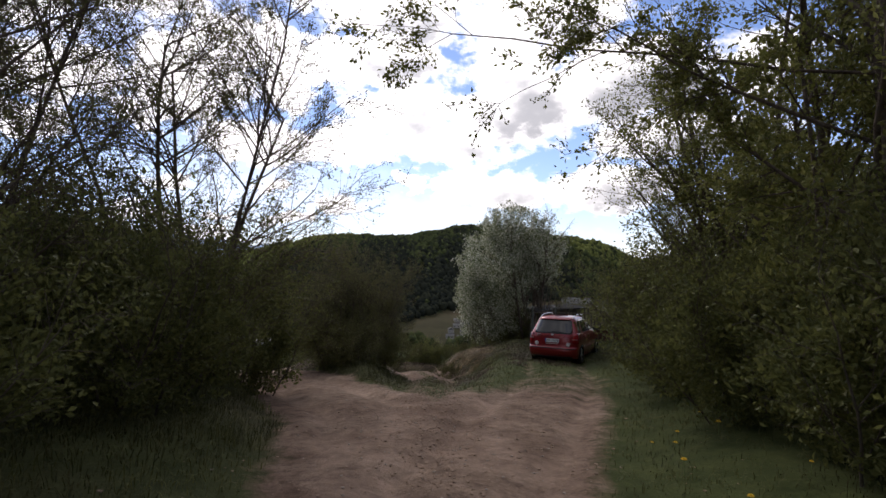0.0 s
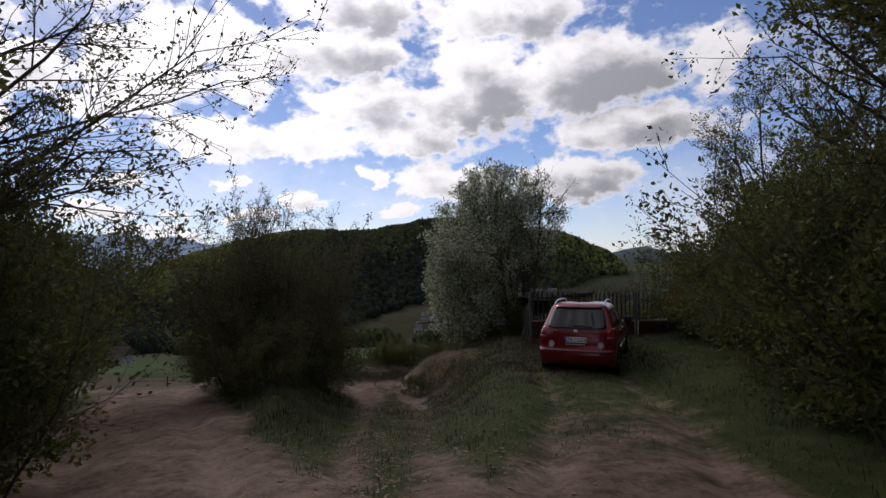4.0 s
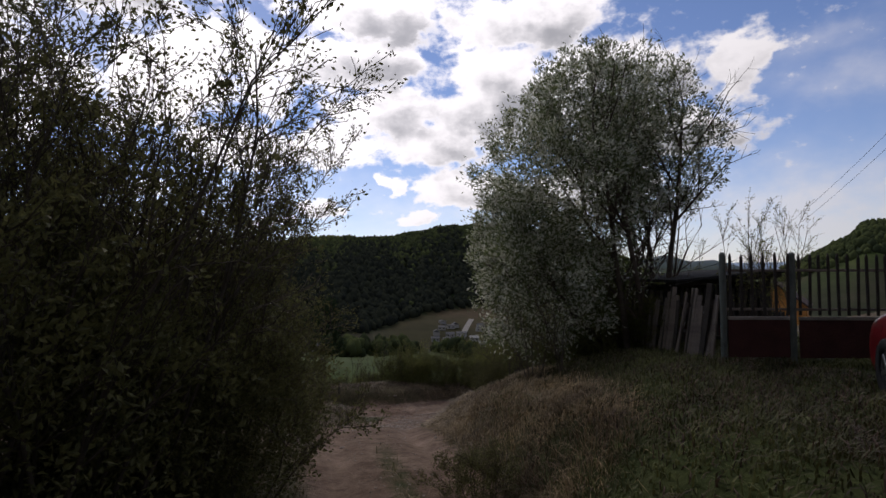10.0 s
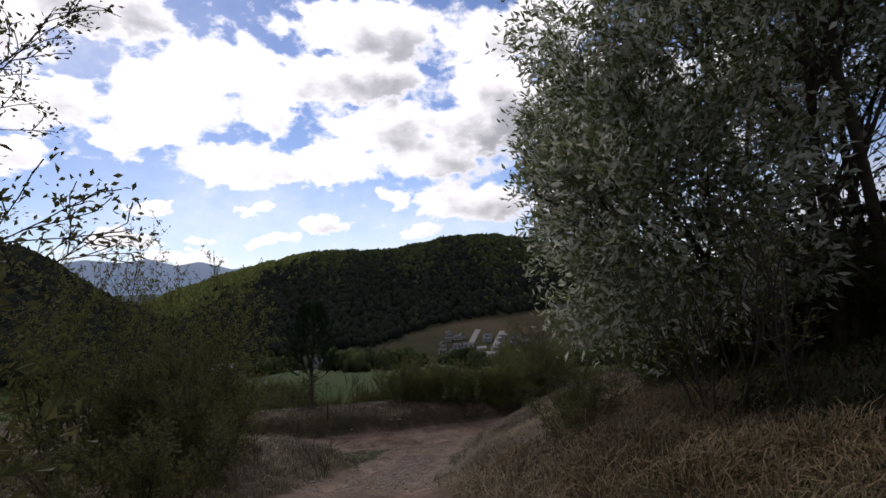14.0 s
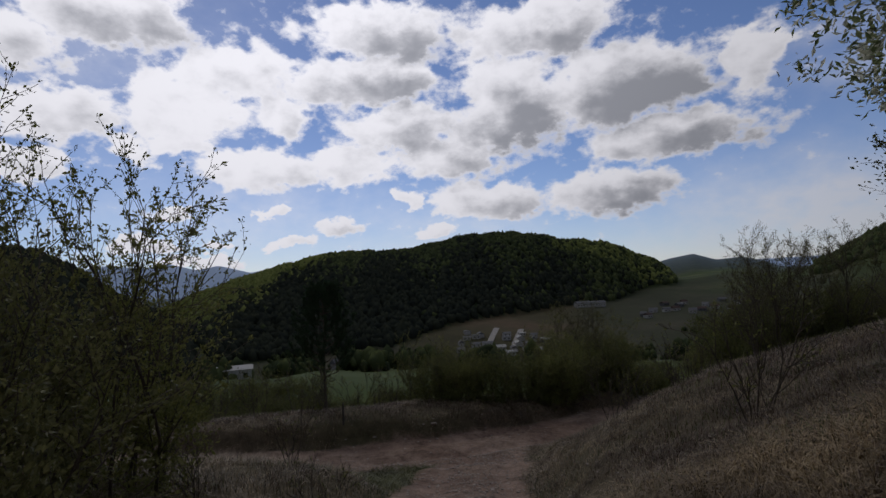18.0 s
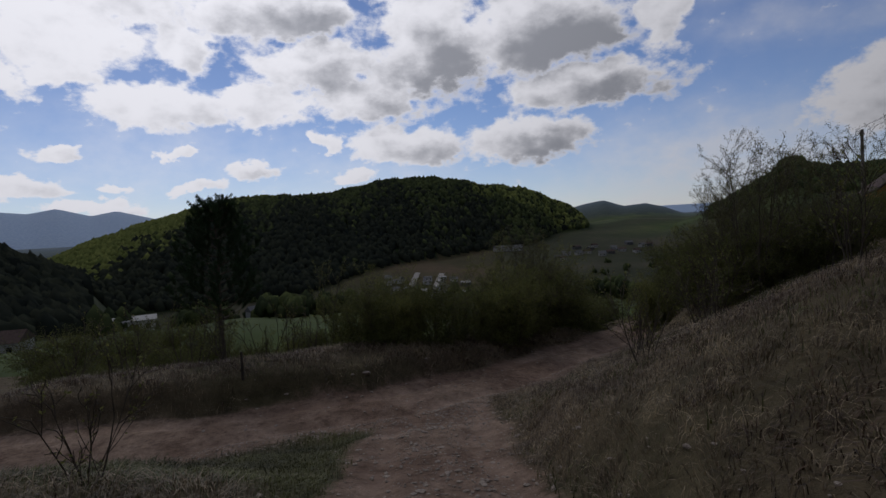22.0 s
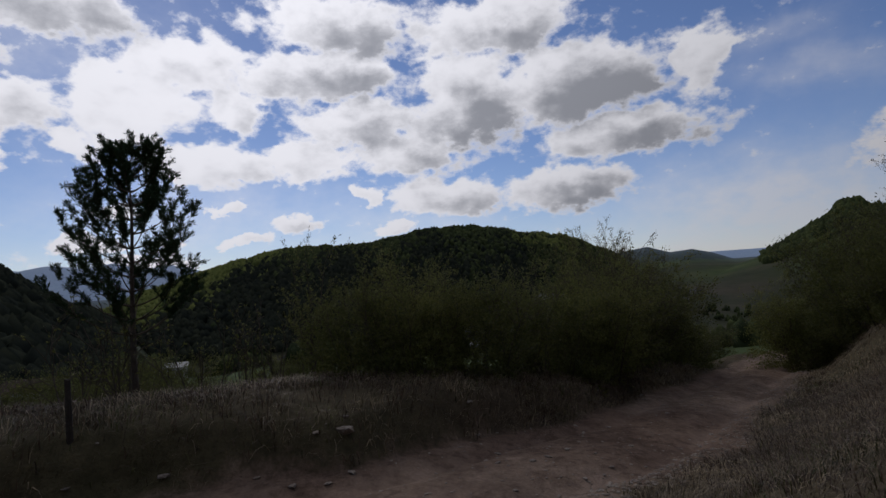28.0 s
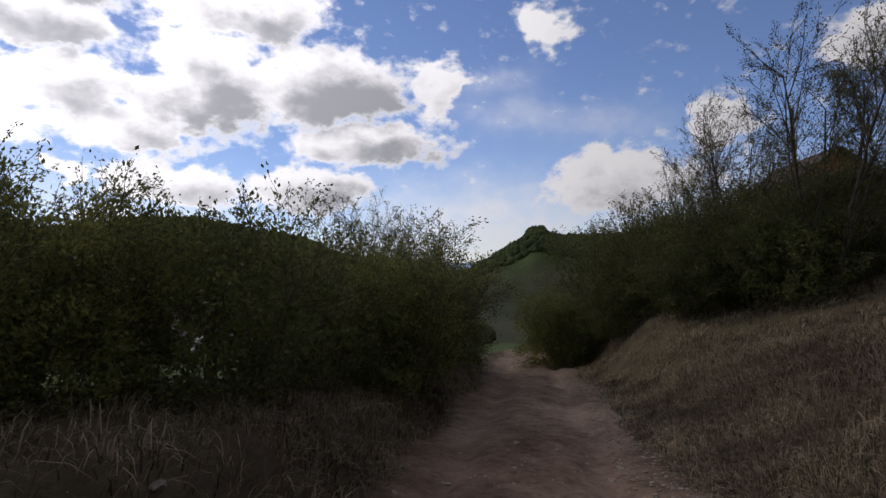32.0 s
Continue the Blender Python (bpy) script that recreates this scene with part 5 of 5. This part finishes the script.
    h = 1.22
    boxed("wall_board", (0.022, 0.118, h), (-1.03, -1.1 + 0.13 * j, h / 2), WOOD_DARK if j % 3 else WOOD_GREY, shed, (rf.normal(0, 0.8), 0, 0), 0.003)
boxed("back_wall", (2.1, 0.03, 1.3), (0, 1.17, 0.65), WOOD_DARK, shed)
boxed("side_wall", (0.03, 2.3, 1.4), (1.03, 0, 0.7), WOOD_DARK, shed)
boxed("roof", (2.4, 3.0, 0.06), (0.0, -0.05, 1.52), FELT, shed, (0, -5, 0), 0.01, "black felt roof with a ragged edge")
boxed("roof_beam", (2.3, 0.07, 0.1), (0.05, -1.3, 1.44), WOOD_DARK, shed, (0, -5, 0), 0.008)

cabin = thing("cabin", pose(21.5, 53.4, gz(21.5, 53.2) - 0.5, 0, 0, -35), "small orange-stained timber cabin with a dark gable roof", "cabin")
for j in range(16):
    z = 0.1 + 0.15 * j
    boxed("log", (3.4, 0.14, 0.145), (0, -2.0, z), WOOD_ORANGE, cabin, (0, 0, 0), 0.03)
    boxed("log", (0.14, 4.0, 0.145), (-1.7, 0, z), WOOD_ORANGE, cabin, (0, 0, 0), 0.03)
boxed("far_wall", (0.14, 4.0, 2.4), (1.7, 0, 1.2), WOOD_ORANGE, cabin)
boxed("back_wall", (3.4, 0.14, 2.4), (0, 2.0, 1.2), WOOD_ORANGE, cabin)
for j in range(9):
    w = 3.2 - 0.36 * j
    boxed("gable_board", (w, 0.05, 0.145), (0, -2.03, 2.47 + 0.148 * j), WOOD_ORANGE, cabin, (0, 0, 0), 0.008)
for s in (-1, 1):
    boxed("roof_slope", (2.5, 4.8, 0.1), (s * 0.98, 0, 3.02), ROOF_TILE, cabin, (0, s * 39, 0), 0.01, "dark brown roof slope")
wn = boxed("window", (0.7, 0.06, 0.6), (0.1, -2.09, 1.55), TINT, cabin, label="small dark window")
for sx in (-1, 1):
    boxed("window_frame", (0.07, 0.05, 0.72), (sx * 0.38 + 0.1, -2.10, 1.55), WOOD_DARK, cabin)
boxed("window_frame", (0.83, 0.05, 0.07), (0.1, -2.10, 1.89), WOOD_DARK, cabin)
boxed("window_sill", (0.9, 0.1, 0.05), (0.1, -2.12, 1.22), WOOD_DARK, cabin)

# ---- poles, stakes, field fence ----
pole = thing("power_pole", Matrix(), "wooden power line pole with a short crossbar", "pole", "power line poles")
bm = bmesh.new()
cyl(bm, 0.12, 0.085, 7.0, (0, 0, 3.4), n=12)
part("mast", bm, WOOD_GREY, pole)
boxed("crossbar", (0.7, 0.08, 0.09), (0, 0, 6.65), WOOD_GREY, pole)
for x in (-0.28, 0.28):
    bm = bmesh.new()
    cyl(bm, 0.035, 0.025, 0.14, (x, 0, 6.77), n=8)
    part("insulator", bm, WHITE, pole)
put(pole, 17.0, 51.5, 30, 0.72)
again(pole, 36.0, 73.5, 30)
wire_line = []
for x in (-0.28, 0.28):
    u = np.linspace(0, 1, 15)
    a, b = np.array([17.0 + x, 51.5, gz(17.0, 51.5) + 4.9]), np.array([36 + x, 73.5, gz(36, 73.5) + 6.8])
    c = np.array([15.0 + x, 34.0, gz(15, 34) + 7.0])
    wire_line += [(a + np.outer(u, b - a) - np.c_[0 * u, 0 * u, 1.6 * u * (1 - u)], 0.008 + 0 * u, 4), (a + np.outer(u, c - a) - np.c_[0 * u, 0 * u, 2.4 * u * (1 - u)], 0.008 + 0 * u, 4)]
V, F = tubes(wire_line)
tagged(raw("power_line", V, F, TRIM), "thin dark overhead wires between the poles", "cable")


def stake(x, y, h, r, tilt, label, group):
    ob = thing("stake", pose(x, y, gz(x, y) - 0.1, tilt, tilt * 0.6, 0), label, "stake", group)
    bm = bmesh.new()
    cyl(bm, r, r * 0.8, h, (0, 0, h / 2), n=8)
    for v in bm.verts:
        v.co.x += 0.02 * math.sin(v.co.z * 5)
    part("shaft", bm, WOOD_DARK, ob)
    return ob


stake(-7.4, 42.1, 0.75, 0.035, 4, "short dark wooden stake in the dry grass bank", "roadside stakes")
for x, y, h in ((-17.5, 56.3, 1.5), (-23, 58.5, 1.5), (-28.5, 60.5, 1.4), (-13.5, 55.4, 1.2)):
    stake(x, y, h, 0.07, 2, "old wooden post of the meadow fence", "meadow fence posts")

# ---- valley houses ----
def house(x, y, turn, w, d, h, rise, wall_mat, roof_mat, label, group):
    ob = thing("house", pose(x, y, gz(x, y) - 0.4, 0, 0, turn), label, "house", group)
    boxed("wall", (w, d, h + 0.4), (0, 0, (h + 0.4) / 2), wall_mat, ob, bevel=0.02)
    bm = bmesh.new()
    a = [bm.verts.new(p) for p in ((-w / 2 - 0.4, -d / 2 - 0.4, h + 0.3), (w / 2 + 0.4, -d / 2 - 0.4, h + 0.3), (w / 2 + 0.4, d / 2 + 0.4, h + 0.3), (-w / 2 - 0.4, d / 2 + 0.4, h + 0.3), (-w / 2 - 0.4, 0, h + rise), (w / 2 + 0.4, 0, h + rise))]
    for f in ((0, 1, 5, 4), (3, 4, 5, 2), (0, 4, 3), (1, 2, 5), (3, 2, 1, 0)):
        bm.faces.new([a[i] for i in f])
    part("roof", bm, roof_mat, ob)
    for j in range(max(2, int(w / 3))):
        boxed("window", (1.1, 0.06, 1.2), (-w / 2 + (j + 0.5) * w / max(2, int(w / 3)), -d / 2 - 0.03, h * 0.58), TINT, ob, bevel=0)
    return ob


house(-67.5, 158.8, 25, 9, 6, 2.8, 1.1, PLASTER, PLASTER, "low white house with a pale roof on the meadow", "houses in the valley")
house(-88, 146, 10, 9, 7, 2.6, 2.6, PLASTER, ROOF_TILE, "house with a steep dark roof behind a hedge", "houses in the valley")
house(-50.4, 254, -20, 10, 7, 3.2, 3.0, ROOF_GREY, ROOF_GREY, "grey house among dark trees", "houses in the valley")
house(-64, 250, 40, 7, 6, 3, 2.6, PLASTER, ROOF_GREY, "small pale house among dark trees", "houses in the valley")
rv = np.random.RandomState(9)
for row in range(5):
    for col in range(7):
        if rv.rand() < 0.12:
            continue
        az_, rr = radians(2.8 - 1.45 * col - 0.3 * row + rv.normal(0, 0.12)), 408 + 18 * row + rv.normal(0, 3)
        house(EYE0[0] - rr * math.sin(az_), EYE0[1] + rr * math.cos(az_), rv.choice([8, 98]) + rv.normal(0, 5), rv.uniform(6, 8.5), rv.uniform(5, 6), rv.uniform(2.4, 3.2), rv.uniform(0.9, 2.2), PLASTER if rv.rand() < 0.8 else ROOF_GREY, ROOF_GREY if rv.rand() < 0.45 else PLASTER,
              "small new house of the hillside settlement", "settlement houses")
for k in range(2):
    az_, rr = radians((-10.7, -12.2)[k]), 640 + 8 * k
    house(EYE0[0] - rr * math.sin(az_), EYE0[1] + rr * math.cos(az_), 15, 17, 9, 5, 2.4, PLASTER, ROOF_GREY, "long pale building under the wooded hill", "houses in the valley")
for k in range(16):
    az_, rr = radians(-16.6 - 0.6 * k + rv.normal(0, 0.2)), 610 + rv.normal(0, 25)
    house(EYE0[0] - rr * math.sin(az_), EYE0[1] + rr * math.cos(az_), rv.uniform(-40, 40), rv.uniform(5.5, 8.5), 6, rv.uniform(2.4, 3.2), rv.uniform(1.8, 2.8), PLASTER if k % 3 else ROOF_GREY, ROOF_TILE if k % 2 else ROOF_GREY, "village house with a pitched roof on the far meadow", "houses in the valley")
LANE = rough_mat("pale_gravel_lane", (0.28, 0.26, 0.23), (0.40, 0.38, 0.34), 0.5, 4, 0.95, 0.1, 0.0)
for a0, a1 in ((-0.2, -1.6), (-3.0, -4.2)):
    rr = np.linspace(412, 510, 24)
    aa = np.radians(np.linspace(a0, a1, 24))
    L_, R_ = aa + 2.6 / rr, aa - 2.6 / rr
    pts_ = lambda q: np.stack([EYE0[0] - rr * np.sin(q), EYE0[1] + rr * np.cos(q)], -1)
    a, b = pts_(L_), pts_(R_)
    V = np.concatenate([np.c_[a, height(a[:, 0], a[:, 1]) + 0.5], np.c_[b, height(b[:, 0], b[:, 1]) + 0.5]])
    tagged(raw("lane", V, [[i, i + 1, i + 25, i + 24] for i in range(23)], LANE), "pale gravel lane through the settlement", "road", kind="structure")


# ---- grass, stones, small growth ----
def blades(name, seed, n, place, tall, wide, bend, mat, label):
    """Bent grass blades, each with three joints, over the ground."""
    rng = np.random.RandomState(seed)
    X, Y, A = place(rng, n)
    n = len(X)
    Z = height(X, Y) - 0.02
    h = tall * rng.uniform(0.45, 1.25, n)
    a, lean = A + rng.normal(0, 0.6, n), bend * rng.uniform(0.3, 1.3, n)
    dx, dy = np.cos(a), np.sin(a)
    base = np.stack([X, Y, Z], -1)
    side = np.stack([-dy, dx, 0 * dx], -1) * (wide * rng.uniform(0.6, 1.3, n))[:, None]
    ahead = np.stack([dx, dy, 0 * dx], -1)
    up = np.array([0, 0, 1.0])
    curl = rng.uniform(-0.25, 0.25, n)[:, None] * side / (wide + 1e-9) * h[:, None] * 0.4
    m = base + ahead * (h * lean * 0.22)[:, None] + up * (h * (0.5 - 0.1 * lean))[:, None]
    q = base + ahead * (h * lean * 0.62)[:, None] + up * (h * (0.78 - 0.3 * lean))[:, None] + curl * 0.5
    t = base + ahead * (h * lean)[:, None] + up * (h * np.clip(0.9 - 0.62 * lean, 0.04, 1))[:, None] + curl
    V = np.stack([base - side, base + side, m + side * 0.8, m - side * 0.8, q + side * 0.5, q - side * 0.5, t], 1).reshape(-1, 3)
    i = np.arange(n) * 7
    F = np.concatenate([np.stack([i + a, i + b, i + c], -1) for a, b, c in ((0, 1, 2), (0, 2, 3), (3, 2, 4), (3, 4, 5), (5, 4, 6))])
    return tagged(raw(name, V, F, mat), label, "grass", kind="stuff")


def off_ways(X, Y, rng, soft=0.35):
    r_, _, _ = way_cover(X, Y)
    return r_ < rng.uniform(0.25, 0.25 + soft, len(X))


def tufted(x0, x1, y0, y1, tufts, spread):
    def place(rng, n):
        cx, cy = rng.uniform(x0, x1, tufts), rng.uniform(y0, y1, tufts)
        j = (tufts * rng.rand(n) ** 1.25).astype(int)
        dx, dy = rng.normal(0, spread, n), rng.normal(0, spread, n)
        X, Y = cx[j] + dx, cy[j] + dy
        k = off_ways(X, Y, rng)
        # outward, and all together down the slope that the tuft stands on
        lay = 2.5 * wob(cx, cy, 0.9, 33)[j]
        return X[k], Y[k], np.arctan2(dy + 0.8 * spread * np.sin(lay), dx + 0.8 * spread * np.cos(lay))[k]
    return place


blades("mound_grass", 1, 48000, tufted(-1.7, 0.5, 20.0, 30.5, 400, 0.15), 0.25, 0.0035, 1.4, DRY, "long dry matted grass on the mound")
blades("bank_grass", 2, 95000, tufted(-3.2, 5.5, 29, 46.5, 1900, 0.12), 0.2, 0.0032, 1.3, BANK_DRY, "pale dry grass over the road bank")
blades("far_bank_grass", 3, 60000, tufted(-18, 4.5, 41, 53.5, 1500, 0.15), 0.27, 0.0038, 1.2, BANK_DRY, "tall dry grass along the far road edge")
blades("verge_grass", 4, 40000, tufted(-9, -2.6, 20, 34, 900, 0.16), 0.27, 0.0038, 1.2, BANK_DRY, "dry grass beside the track")
blades("upper_bank_grass", 11, 38000, tufted(1.0, 13, 42.5, 55, 1300, 0.13), 0.22, 0.006, 1.25, BANK_DRY, "pale dry grass on the upper bank")
blades("mound_green", 12, 34000, tufted(-0.4, 5.0, 17.5, 29.5, 900, 0.25), 0.16, 0.008, 0.8, GREEN_BLADE, "green grass along the yard fence")
blades("fork_grass", 13, 26000, tufted(-9.5, -3.9, 33.5, 39.5, 420, 0.2), 0.16, 0.005, 1.0, GREEN_BLADE, "dark green grass where the track meets the road")
blades("green_verge", 5, 56000, tufted(-4.5, 8.5, 0.5, 22.5, 3000, 0.2), 0.13, 0.004, 0.8, GREEN_BLADE, "short green grass round the parked car")
blades("green_tufts", 6, 30000, tufted(-9, 6, 22, 50, 700, 0.22), 0.2, 0.005, 0.9, GREEN_BLADE, "green grass tufts between the dry grass")
blades("left_verge", 7, 24000, tufted(-8, -2.2, 1, 20, 700, 0.2), 0.24, 0.005, 0.9, GREEN_BLADE, "green grass under the thicket")


WEED = leaf_mat("dead_weed", (0.035, 0.024, 0.017), (0.13, 0.085, 0.058), 0.2)
blades("bank_weeds", 8, 30000, tufted(-1.0, 6.5, 30, 47, 900, 0.13), 0.19, 0.0035, 1.2, WEED, "dark dead weeds in clumps on the bank")
blades("far_bank_weeds", 9, 34000, tufted(-17, 5, 41.6, 51, 900, 0.17), 0.26, 0.005, 1.1, WEED, "dark dead weeds along the far road edge")
blades("mound_weeds", 10, 16000, tufted(-1.2, 3.4, 16, 33, 420, 0.16), 0.18, 0.006, 1.2, WEED, "dark dead grass clumps on the mound")


def pebble_shape(seed):
    bm = bmesh.new()
    bmesh.ops.create_icosphere(bm, subdivisions=1, radius=0.5)
    rng = random.Random(seed)
    for v in bm.verts:
        v.co *= 0.6 + 0.65 * rng.random()
        v.co.z *= 0.42
    me = bpy.data.meshes.new("stone")
    bm.to_mesh(me)
    bm.free()
    me.materials.append(STONE)
    return me


shapes = [pebble_shape(k) for k in range(6)]
rs = np.random.RandomState(5)
for k in range(190):
    line = ROAD[4:9] if k % 3 else TRACK[8:15]
    u = rs.uniform(0, len(line) - 1.001)
    i = int(u)
    p = line[i] + (line[i + 1] - line[i]) * (u - i)
    d = line[i + 1] - line[i]
    w = rs.uniform(-1.7, 1.7)
    x, y = p[0] - d[1] / np.hypot(*d[:2]) * w, p[1] + d[0] / np.hypot(*d[:2]) * w
    ob = new("stone", shapes[k % 6])
    s = rs.uniform(0.03, 0.13) * (1.2 if abs(w) > 1 else 0.9)
    ob.matrix_world = pose(x, y, gz(x, y) + s * 0.08, 0, 0, rs.uniform(0, 360)) @ Matrix.Diagonal((s, s * rs.uniform(0.6, 1), s * 0.8, 1))
    tagged(ob, "small pale stone lying on the dirt road", "stone", "stones on the road")
ob = new("boulder", shapes[2])
ob.matrix_world = pose(-4.6, 42.75, gz(-4.6, 42.75) + 0.05, 0, 0, 30) @ Matrix.Diagonal((0.24, 0.19, 0.27, 1))
tagged(ob, "pale stone in the grass at the road edge", "stone")
# gravel scatter
rg = np.random.RandomState(15)
GV, GF, c0 = [], [], 0
vs = np.array([v.co[:] for v in shapes[0].vertices])
fs = np.array([list(p.vertices) for p in shapes[0].polygons])
n = 5000
line = np.concatenate([TRACK[2:], ROAD[5:9]])
seg = rg.randint(0, len(line) - 1, n * 2)
seg = seg[seg != len(TRACK[2:]) - 1][:n]
u = rg.rand(len(seg))[:, None]
p = line[seg] * (1 - u) + line[seg + 1] * u
dd = line[seg + 1] - line[seg]
w = rg.normal(0, 0.95, len(seg))
x, y = p[:, 0] - dd[:, 1] / np.hypot(dd[:, 0], dd[:, 1]) * w, p[:, 1] + dd[:, 0] / np.hypot(dd[:, 0], dd[:, 1]) * w
s = 0.012 + 0.035 * rg.rand(len(seg)) ** 3
P = np.c_[x, y, height(x, y) + s * 0.1]
W = vs[None] * s[:, None, None] + P[:, None]
m_ = 5000
u = rg.rand(m_) * 4.999
i_ = u.astype(int)
line = ROAD[4:10]
p = line[i_] + (line[i_ + 1] - line[i_]) * (u - i_)[:, None]
dd = line[i_ + 1] - line[i_]
w = rg.normal(-1.2, 0.25, m_)
x, y = p[:, 0] - dd[:, 1] / np.hypot(dd[:, 0], dd[:, 1]) * w, p[:, 1] + dd[:, 0] / np.hypot(dd[:, 0], dd[:, 1]) * w
s = 0.015 + 0.05 * rg.rand(m_) ** 2.5
P = np.c_[x, y, height(x, y) + s * 0.1]
W2 = vs[None] * s[:, None, None] * rg.uniform(0.6, 1.2, (m_, 1, 3)) + P[:, None]
m2 = 2600
u = rg.rand(m2) * 3.999
i_ = u.astype(int)
line = TRACK[10:15]
p = line[i_] + (line[i_ + 1] - line[i_]) * (u - i_)[:, None]
x, y = p[:, 0] + rg.normal(0.2, 0.75, m2), p[:, 1] + rg.normal(0, 0.2, m2)
s = 0.02 + 0.075 * rg.rand(m2) ** 3
P = np.c_[x, y, height(x, y) + s * 0.1]
W3 = vs[None] * s[:, None, None] * rg.uniform(0.6, 1.2, (m2, 1, 3)) + P[:, None]
tagged(raw("track_rubble", W3.reshape(-1, 3), (fs[None] + (np.arange(m2) * len(vs))[:, None, None]).reshape(-1, 3), STONE), "pale broken stones washed out on the steep track", "gravel", kind="stuff")
tagged(raw("edge_gravel", W2.reshape(-1, 3), (fs[None] + (np.arange(m_) * len(vs))[:, None, None]).reshape(-1, 3), STONE), "pale rubble along the road edge under the bank", "gravel", kind="stuff")
tagged(raw("gravel", W.reshape(-1, 3), (fs[None] + (np.arange(len(seg)) * len(vs))[:, None, None]).reshape(-1, 3), STONE), "loose gravel on the dirt track", "gravel", kind="stuff")

# bare saplings beside the track
twiggy = plant("bare_sapling", 101, fan(R(103), 5, 0.12, 0.35, 1.0, 0.008), 2, (5, 3), (0.45, 0.5), (0.5, 0.6), (0.05, 0.0), 0.1, 160, 0.035, 0.01, LEAF_YOUNG,
               "small leafless sapling with a few buds in dry grass", "shrub", 0.5, group="bare saplings", bark=TWIG)
put(twiggy, -4.6, 31.2, 0, 0.9)
for x, y, a, s in ((-5.6, 30.3, 70, 0.8), (0.3, 31.9, 130, 1.5), (0.9, 30.2, 220, 1.1), (-0.2, 36.6, 300, 1.2), (0.6, 38.4, 40, 1.1), (0.1, 24.4, 80, 1.4), (0.6, 24.2, 10, 1.3), (-6.0, 33.6, 190, 1.0), (1.4, 37.4, 10, 1.3), (2.3, 39.2, 80, 1.5), (3.1, 41.2, 150, 1.4), (1.5, 40.6, 240, 1.2), (2.6, 36.2, 20, 1.5), (4.2, 42.6, 300, 1.5), (-9.0, 46.0, 50, 2.2), (-8.1, 46.5, 160, 2.0), (-7.2, 46.3, 250, 1.7), (-10.2, 46.4, 310, 2.3), (-6.3, 45.9, 20, 1.6), (-11.6, 45.4, 110, 2.0), (-13.4, 45.6, 200, 2.1)):
    again(twiggy, x, y, a, s)

slender = plant("slender_sapling", 111, fan(R(113), 5, 0.25, 0.16, 5.2, 0.03), 2, (8, 5), (0.3, 0.45), (0.42, 0.5), (0.06, 0.03), 0.07, 1500, 0.07, 0.05, LEAF_YOUNG,
                "slender upright sapling with a few young leaves behind the fence", "tree", 0.5, group="saplings behind the fence", bark=TWIG)
put(slender, 12.4, 37.5, 0, 0.85)
for x, y, a, s in ((7.9, 36.2, 90, 0.65), (11.2, 36.8, 200, 0.62), (3.5, 24.0, 60, 0.42), (4.3, 24.5, 150, 0.38), (-6.0, 46.6, 80, 0.5), (-9.7, 47.4, 220, 0.42)):
    again(slender, x, y, a, s)

# clods and stones on the first stretch of the track
m3 = 3000
y = rg.uniform(1.5, 14, m3)
x = np.where(rg.rand(m3) < 0.5, rg.normal(0, 1.0, m3) - 0.1, rg.normal(-0.35, 0.22, m3))
x = x - 0.08 * (y - 4)
s = 0.015 + 0.05 * rg.rand(m3) ** 3
P = np.c_[x, y, height(x, y) + s * 0.08]
W4 = vs[None] * s[:, None, None] * rg.uniform(0.6, 1.2, (m3, 1, 3)) + P[:, None]
CLOD = rough_mat("dry_clod", (0.22, 0.15, 0.11), (0.40, 0.30, 0.225), 3, 40, 0.95, 0.1, 0.5)
tagged(raw("clods", W4.reshape(-1, 3), (fs[None] + (np.arange(m3) * len(vs))[:, None, None]).reshape(-1, 3), CLOD), "dry earth clods and stones between the wheel ruts", "gravel", kind="stuff")

# dandelions in the green verge
YELLOW = plain("dandelion_yellow", (0.75, 0.5, 0.02), 0.7)
STALK = plain("flower_stalk", (0.12, 0.16, 0.05), 0.7)
dand = thing("dandelion", Matrix(), "yellow dandelion flower in the green grass", "flower", "dandelions in the verge")
bm = bmesh.new()
for ring, (r0, z0) in enumerate(((0.024, 0.0), (0.018, 0.006), (0.010, 0.011))):
    for k in range(14):
        a = k * 6.283 / 14 + ring * 0.2
        box(bm, (r0, 0.006, 0.002), (r0 * 0.5 * math.cos(a), r0 * 0.5 * math.sin(a), 0.13 + z0), (0, -14 - 14 * ring, math.degrees(a)))
part("flower_head", bm, YELLOW, dand)
V, F = tubes([(np.c_[0.004 * np.sin(np.arange(5)), 0 * np.arange(5), np.linspace(-0.02, 0.13, 5)], 0.003 + 0 * np.arange(5), 5)])
raw("stalk", V, F, STALK, dand)
put(dand, 2.15, 4.3, 0, 1.1, 0.0)
rd = np.random.RandomState(44)
for k in range(13):
    x, y = rd.uniform(1.75, 3.3), rd.uniform(2.8, 8.5)
    again(dand, x, y, rd.uniform(0, 360), rd.uniform(0.8, 1.3), 0.0)

# two strands of wire from the corner post into the tree
u = np.linspace(0, 1, 13)
for k, (z0, z1) in enumerate(((1.36, 1.30), (1.22, 1.02))):
    a, b = np.array([2.4, 22.3, gz(2.4, 22.3) + z0]), np.array([2.55, 26.2, gz(2.55, 26.2) + z1 + 0.35])
    V, F = tubes([(a + np.outer(u, b - a) - np.c_[0 * u, 0 * u, 0.35 * u * (1 - u)], 0.0035 + 0 * u, 4)])
    tagged(raw("fence_wire", V, F, TRIM), "slack rusty wire from the corner post to the tree", "wire", "fence wires")
